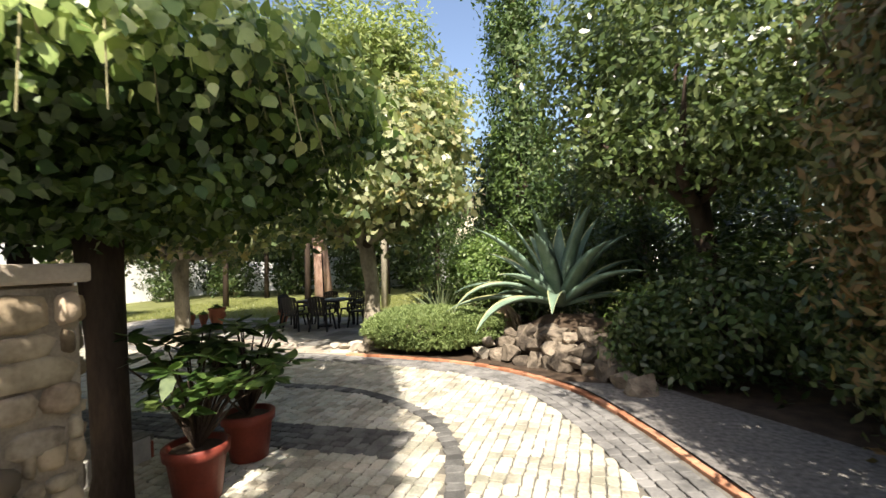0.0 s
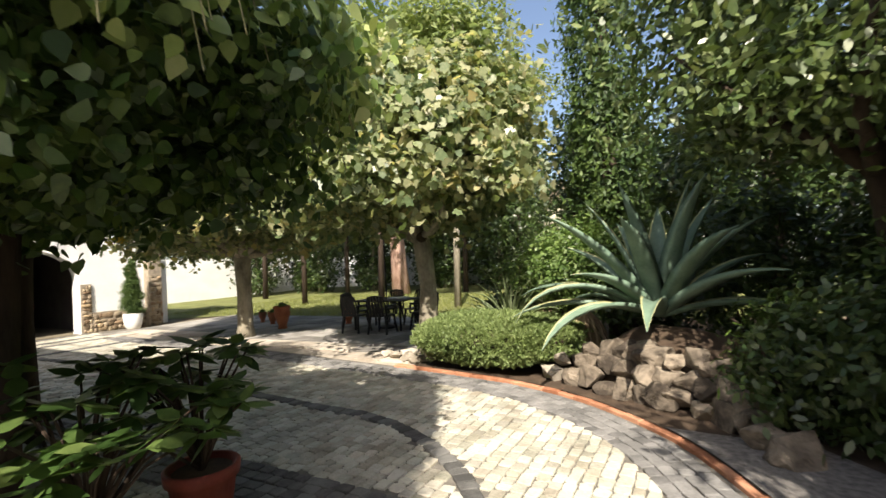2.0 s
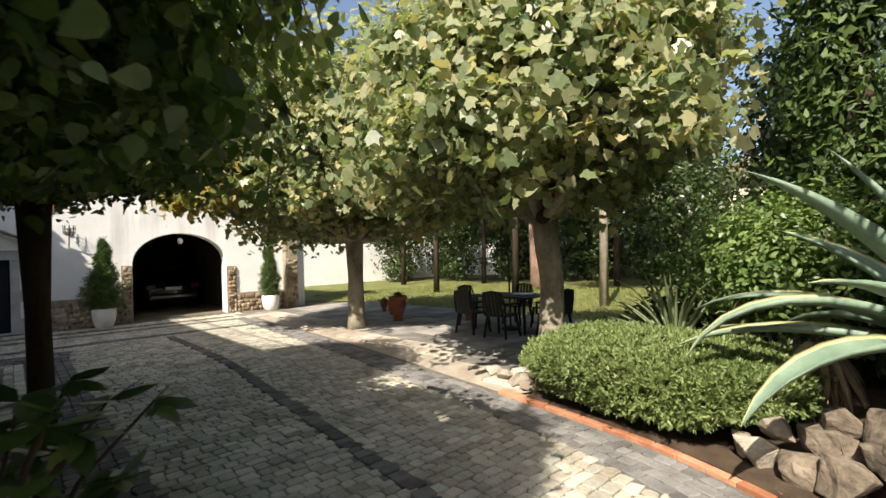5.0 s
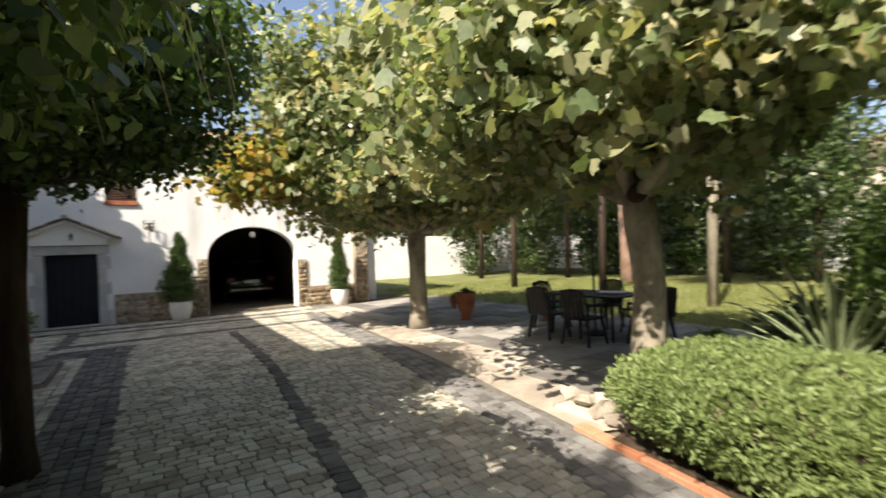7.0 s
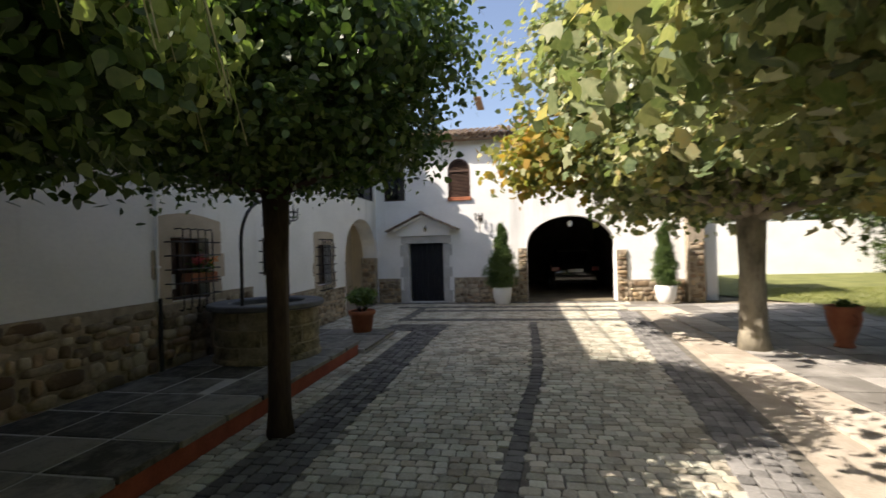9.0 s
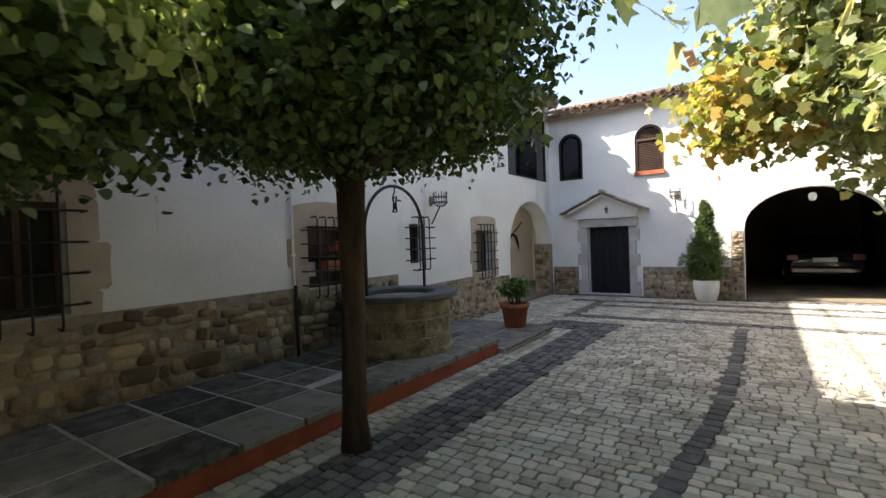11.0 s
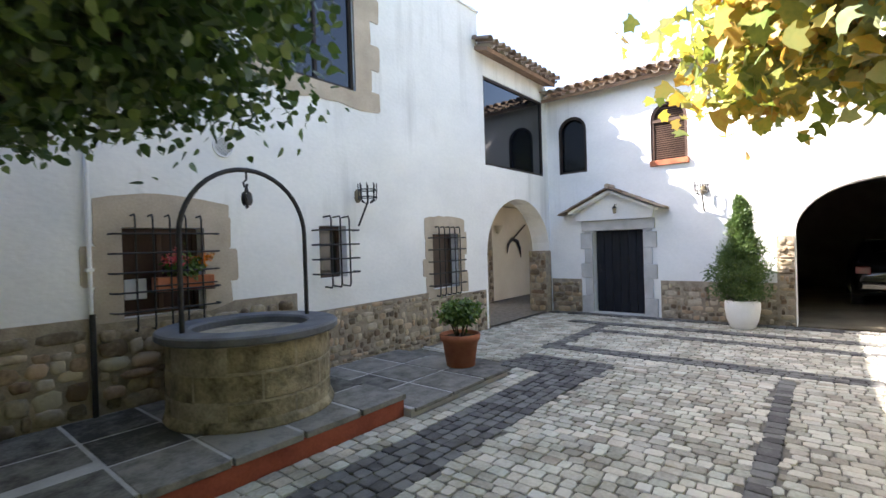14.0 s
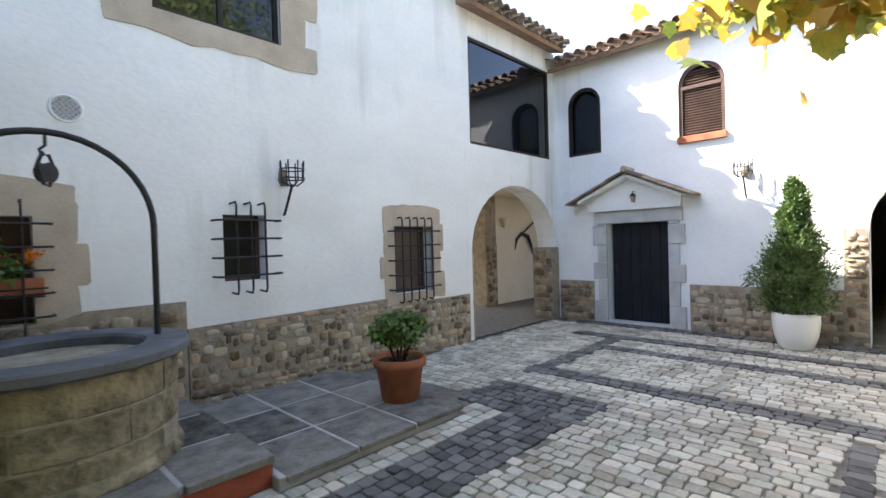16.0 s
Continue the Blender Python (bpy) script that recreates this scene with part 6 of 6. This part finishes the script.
# black garden table and chairs
def garden_chair():
    c = thing("garden_chair", "black plastic garden armchair on the terrace", "chair", group="chairs round the table")
    part("seat", box_bm(-0.23, 0.23, -0.22, 0.24, 0.40, 0.435, 0.015), BLACK_PLASTIC, c)
    for sx in (-1, 1):
        for sy in (-1, 1):
            part("leg", tube_bm([(sx * 0.20, sy * 0.19, 0.41), (sx * 0.25, sy * 0.25, 0.0)], [0.03, 0.024], 8), BLACK_PLASTIC, c)
        part("armrest", tube_bm([(sx * 0.25, -0.23, 0.65), (sx * 0.27, 0.2, 0.64), (sx * 0.25, 0.23, 0.42)], 0.027, 8), BLACK_PLASTIC, c)
    bm = bmesh.new()
    tube(bm, [(-0.24, -0.22, 0.42), (-0.24, -0.27, 0.7), (-0.2, -0.30, 0.86), (0, -0.31, 0.89), (0.2, -0.30, 0.86), (0.24, -0.27, 0.7), (0.24, -0.22, 0.42)], 0.02, 8)
    part("back_frame", bm, BLACK_PLASTIC, c)
    for k in range(5):
        x = -0.16 + 0.08 * k
        ob = part("back_slat", box_bm(x - 0.033, x + 0.033, -0.008, 0.008, 0.0, 0.46, 0.004), BLACK_PLASTIC, c)
        ob.matrix_basis = pose(0, -0.225, 0.42, 11, 0, 0)
    return c


TX, TY = -7.25, 11.45
table = thing("garden_table", "black rectangular garden table on the terrace", "table", (TX, TY, 0.016))
part("tabletop", box_bm(-0.75, 0.75, -0.45, 0.45, 0.70, 0.735, 0.012), BLACK_PLASTIC, table)
for sx in (-1, 1):
    for sy in (-1, 1):
        part("leg", tube_bm([(sx * 0.62, sy * 0.34, 0.70), (sx * 0.66, sy * 0.38, 0.0)], [0.03, 0.025], 8), BLACK_PLASTIC, table)
ch = garden_chair()
spots = [(-0.4, -0.72, 0), (0.4, -0.75, 6), (-0.4, 0.74, 182), (0.42, 0.72, 176), (-1.08, 0.05, -92), (1.1, -0.02, 88)]
ch.matrix_basis = pose(TX + spots[0][0], TY + spots[0][1], 0.016, 0, 0, spots[0][2])
for dx, dy, a in spots[1:]:
    copy_thing(ch, pose(TX + dx, TY + dy, 0.016, 0, 0, a))
# Small rumpled white patch on the tabletop.
cl_bm = bmesh.new()
bmesh.ops.create_grid(cl_bm, x_segments=14, y_segments=10, size=1)
for v in cl_bm.verts:
    v.co = Vector((v.co.x * 0.24, v.co.y * 0.17, 0.03 + 0.022 * noise.noise(v.co * 2.6)))
ex = bmesh.ops.extrude_face_region(cl_bm, geom=cl_bm.faces[:])
bmesh.ops.translate(cl_bm, vec=(0, 0, -0.02), verts=[v for v in ex["geom"] if isinstance(v, bmesh.types.BMVert)])
bmesh.ops.recalc_face_normals(cl_bm, faces=cl_bm.faces[:])
cloth = part("white_patch", cl_bm, PLATE_WHITE, None, smooth=True)
cloth.matrix_basis = pose(TX + 0.3, TY + 0.08, 0.747, 0, 0, 15)
tagged(cloth, "small crumpled white patch on the garden table", "cloth")
pole = thing("parasol_pole", "thin dark parasol pole through the table", "parasol", (TX, TY, 0.016))
part("pole", tube_bm([(0, 0, 0.02), (0, 0, 2.3)], 0.02, 8), BLACK_PLASTIC, pole)
part("foot", lathe([(0.2, 0), (0.2, 0.05), (0.04, 0.09)], 16), BLACK_PLASTIC, pole)

# potted fatsia and plants near the gate pier
RED_POT = mottled("dark_red_pot", (0.13, 0.025, 0.018), (0.24, 0.055, 0.035), 6, 60, 0.5, 0.1)


def fatsia(label, at, s, seed):
    t = thing("potted_fatsia", label, "potted plant", at)
    part("pot", lathe([(r * 0.85, z * 0.95) for r, z in POT_PROFILE], 28), RED_POT, t, "dark red glazed pot", smooth=True)
    part("soil", lathe([(0.18, 0.35), (0.18, 0.37)], 16), SOIL, t)
    rng = np.random.default_rng(seed)
    ps, ns = [], []
    for k in range(38):
        a, rr, zz = rng.uniform(0, 6.28), s * rng.uniform(0.15, 0.62), rng.uniform(0.5, 1.15) * s
        tip = (rr * math.cos(a), rr * math.sin(a), 0.35 + zz * 0.75)
        bm = bmesh.new()
        tube(bm, [(0, 0, 0.36), (tip[0] * 0.5, tip[1] * 0.5, 0.36 + zz * 0.5), tip], [0.012, 0.009, 0.006], 5)
        part("stem", bm, DARK_BARK, t)
        for q in range(8):
            ps.append(tip)
            ns.append((rng.normal(0, 0.3), rng.normal(0, 0.3), 1))
    link("foliage", leaf_cloud("foliage", np.array(ps), np.array(ns), 0.165, OVAL, seed + 1, 0.0), MULBERRY_LEAF, t)
    return t


fatsia("dark green fatsia in a red pot under the mulberry", (-2.95, 3.0, 0.0), 1.0, 250)
fatsia("dark leafy fatsia in a pot under the mulberry", (-3.1, 3.7, 0.0), 0.95, 252)

# gate pier at the start of the drive
pier = thing("gate_pier", "rough stone gate pier beside the drive", "pier", (-3.22, 1.98, 0))
part("core", box_bm(-0.24, 0.24, -0.24, 0.24, -0.1, 1.62, 0.02), MORTAR, pier)
for i, (pl, sg) in enumerate([(lambda u, z, out=0: (0.22 + out, u, z), 1), (lambda u, z, out=0: (u, 0.22 + out, z), 1), (lambda u, z, out=0: (u, -0.22 - out, z), 1)]):
    rubble(pier, pl, sg, -0.24, 0.24, lambda u: 1.6, 260 + i, True, size=1.15, grow=1.5)
part("cap", box_bm(-0.3, 0.3, -0.3, 0.3, 1.62, 1.73, 0.02), TRIM_STONE, pier, "flat brown capstone")

# far trees behind the lawn and over the garden wall
src = tree("garden_tree", "dark dense tree behind the lawn", (-20, 27.5, 0), [(0, 0, -0.05), (0.05, 0, 2), (0, 0.1, 5)], [0.22, 0.17, 0.1], BARK, (0, 0, 3), [(1.5, 0, 5), (-1.4, 0.5, 5.4), (0, 1.5, 5.5), (0.3, -1.4, 5)], 0.1, HEDGE_LEAF,
           [((0, 0, 4.6), (3.0, 2.7, 3.4), 420, 0.3, 15, 0.4, 1.2), ((0, 0, 1.3), (2.2, 2.0, 1.3), 120, 0.25, 13, 0.3, None)], 0.26, OVAL, 270, 0.2)
src["group"] = "dark trees behind the lawn"
rng = np.random.default_rng(271)
for x, y, s in [(-25.5, 22.5, 0.8), (-25.2, 26.5, 1.0), (-15.5, 28.5, 1.0), (-11.5, 29, 1.15), (-7.5, 28.5, 0.5), (-3.5, 27, 0.8), (0.5, 25.5, 1.1), (4.2, 22, 1.1), (-31.5, 17.5, 1.1), (-32, 23, 1.4), (-29, 35, 1.6), (-21, 36, 1.6), (-13, 36, 1.5), (-5, 35, 1.5), (3, 33, 1.4), (7, 17, 1.1), (8, 12.5, 1.1), (8, 8, 1.0), (9, 4, 1.0), (9.5, 0, 1.0), (8, 28, 1.3), (-6.2, 21.5, 0.36), (-3.0, 17.8, 0.65), (-0.3, 15.8, 0.7), (-9.6, 25, 0.85), (-22, 24.5, 0.85), (-18.6, 25.8, 0.9), (-14, 27, 0.95), (-4.8, 24, 0.45)]:
    o = copy_thing(src, pose(x, y, 0, 0, 0, rng.uniform(0, 360)))
    o.scale = (s, s, s)
for k, (x, y, h, r) in enumerate([(-7.75, 16.3, 8.6, 2.6), (-11.0, 23.5, 9.5, 3.2), (-8.6, 25.0, 9.5, 3.2), (-18.5, 23.0, 9.0, 3.2), (-22.5, 20.5, 9.0, 2.8), (-12.0, 17.6, 9.2, 3.0), (-16.2, 17.4, 9.0, 3.2)]):
    tree("tall_pine", "tall pine with pale bare trunk behind the lawn", (x, y, 0), [(0, 0, -0.05), (0.1, 0, 3), (0.05, 0.1, h)], [0.14, 0.11, 0.08], BARK if k == 0 else DARK_BARK, (0.05, 0.1, h - 0.6), [(r * 0.6 * math.cos(a), r * 0.6 * math.sin(a), h + 0.6) for a in (0.3, 1.6, 2.9, 4.1, 5.4)], 0.07, PINE_LEAF,
         [((0, 0, h + 0.9), (r, r, 1.6), 330, 0.3, 18, 0.3, h - 0.6)], 0.28, SPRAY, 290 + 2 * k, 0.0, 0.09, 0.6)

# a neighbouring house far behind the shrubs
nb = thing("neighbour_house", "distant cream house with tiled roof behind the trees", "house", (-10.2, 42, 0))
part("wall", box_bm(-5, 5, 0, 7, -0.1, 6.2), PLASTER_WARM, nb)
bm = plate([(-5.5, 6.2), (5.5, 6.2), (0, 7.8)], [], lambda u, z: (u, -0.5, z), (0, 8, 0))
part("roof", bm, ROOF_TILE, nb)
for x in (-3, 0, 3):
    part("window", box_bm(x - 0.5, x + 0.5, -0.04, 0.06, 3.8, 5.2, 0.02), DARK_GLASS, nb)

# ---- stone setts, last ----
BANDS = [((-12.1, 4.225), (-1.9, 4.225), 0.59), ((-12.2, 3.25), (-12.2, 4.52), 0.78), ((-13.25, 3.2), (-13.25, 8.4), 0.3),
         ((-14.81, 3.45), (-14.81, 8.5), 0.27), ((-15.62, 2.6), (-15.62, 8.6), 0.25), ((-15.7, 3.39), (-13.1, 3.39), 0.22), ((FX + 0.22, 1.7), (FX + 0.22, 9.0), 0.27)]


def zone(x, y):
    """Which kind of sett lies at a place: 1 pale, 2 part of a band, 0 none."""
    if x < FX + 0.08 or (y < WY + 0.1 and x < -3.85):
        return 0
    if y < 3.54 and -9.75 < x < -4.0 or (y < 3.68 and -11.52 < x <= -9.75):
        return 0
    de, side_of = dist_to(EDGE, x, y)
    if side_of > 0 or de < 0.12:
        return 0
    if de < 0.58 or dist_to(ARC, x, y)[0] < 0.075:
        return 2
    for (ax, ay), (bx, by), w in BANDS:
        if ax - (w / 2 if ax == bx else 0) < x < bx + (w / 2 if ax == bx else 0) and ay - (w / 2 if ay == by else 0) < y < by + (w / 2 if ay == by else 0):
            return 2
    return 1


lay = {1: ([], []), 2: ([], []), 3: ([], [])}
near = []
rng = np.random.default_rng(300)


def add_sett(kind, cx, cy, wx, wy, ang=0.0, lift=0.0, single=False):
    """One worn sett with clipped corners and a slightly tilted top."""
    zt = 0.004 + lift + rng.normal(0, 0.002)
    hx, hy, cut = wx / 2 - 0.005, wy / 2 - 0.005, rng.uniform(0.008, 0.02)
    base = [(hx - cut, -hy), (hx, -hy + cut), (hx, hy - cut), (hx - cut, hy), (-hx + cut, hy), (-hx, hy - cut), (-hx, -hy + cut), (-hx + cut, -hy)]
    skew, ang = rng.normal(0, 0.04, 2), ang + rng.normal(0, 0.03)
    ca, sa = math.cos(ang), math.sin(ang)
    base = [(p + q * skew[0] + rng.normal(0, 0.004), q + p * skew[1] + rng.normal(0, 0.004)) for p, q in base]
    base = [(p * ca - q * sa, p * sa + q * ca) for p, q in base]
    tilt = rng.normal(0, 0.006, 2)
    vs = [(cx + p, cy + q, -0.02) for p, q in base] + [(cx + p, cy + q, zt - 0.005) for p, q in base] + [(cx + p * 0.9, cy + q * 0.9, zt + p * tilt[0] + q * tilt[1]) for p, q in base]
    fs = [(i, (i + 1) % 8, 8 + (i + 1) % 8, 8 + i) for i in range(8)] + [(8 + i, 8 + (i + 1) % 8, 16 + (i + 1) % 8, 16 + i) for i in range(8)] + [tuple(range(16, 24))]
    if single:
        near.append((vs, fs))
        return
    V, F = lay[kind]
    o = len(V)
    V += vs
    F += [tuple(o + i for i in f) for f in fs]


def lay_course(c0, h, across, lo, hi):
    """One course of pale setts; across: the course runs along y, else along x."""
    at = lo + rng.uniform(0, 0.1)
    while at < hi:
        w = rng.uniform(0.095, 0.17)
        cx, cy = (c0 + h / 2, at + w / 2) if across else (at + w / 2, c0 + h / 2)
        wx, wy = (h, w) if across else (w, h)
        band = cy < 3.93 and -12.0 < cx < -4.0
        if band != across and zone(cx, cy) == 1:
            add_sett(1, cx, cy, wx, wy, 0.0, 0.0, len(near) < 290 and -11.6 < cx < -9.6 and 4.9 < cy < 6.7)
        at += w


def lay_band(path, width, kind, side_shift=0.0):
    """Neat rows of setts that follow a line."""
    rows = max(1, round(width / 0.115))
    h = width / rows
    for r in range(rows):
        off, acc = side_shift - width / 2 + h * (r + 0.5), rng.uniform(0, 0.1)
        for (ax, ay), (bx, by) in zip(path, path[1:]):
            n = math.hypot(bx - ax, by - ay)
            ux, uy = (bx - ax) / n, (by - ay) / n
            while acc < n:
                w = rng.uniform(0.10, 0.165)
                cx, cy = ax + ux * (acc + w / 2) - uy * off, ay + uy * (acc + w / 2) + ux * off
                if cx > FX + 0.08 and (kind == 3 or zone(cx, cy)):
                    add_sett(kind, cx, cy, w, h, math.atan2(uy, ux), 0.007)
                acc += w
            acc -= n


x = -16.8
while x < 1.4:
    h = rng.uniform(0.09, 0.125)
    lay_course(x, h, True, -2.2, 9.4)
    x += h
y = 3.54
while y < 3.93:
    lay_course(y, 0.125, False, -12.0, -4.0)
    y += 0.125
for a, b, w in BANDS:
    lay_band([a, b], w, 2)
lay_band(ARC, 0.16, 2)
lay_band(EDGE, 0.47, 3, -0.355)
link("setts", mesh_from("setts", *lay[1]), SETT, COURT, "worn pale stone setts", kind="stuff")
link("dark_setts", mesh_from("dark_setts", *lay[2]), SETT_DARK, COURT, "dark basalt setts in bands", kind="stuff")
link("grey_setts", mesh_from("grey_setts", *lay[3]), SETT_GREY, COURT, "grey stone setts along the edging", kind="stuff")
for vs, fs in near:
    link("sett", mesh_from("sett", vs, fs), SETT_PIECE, COURT)
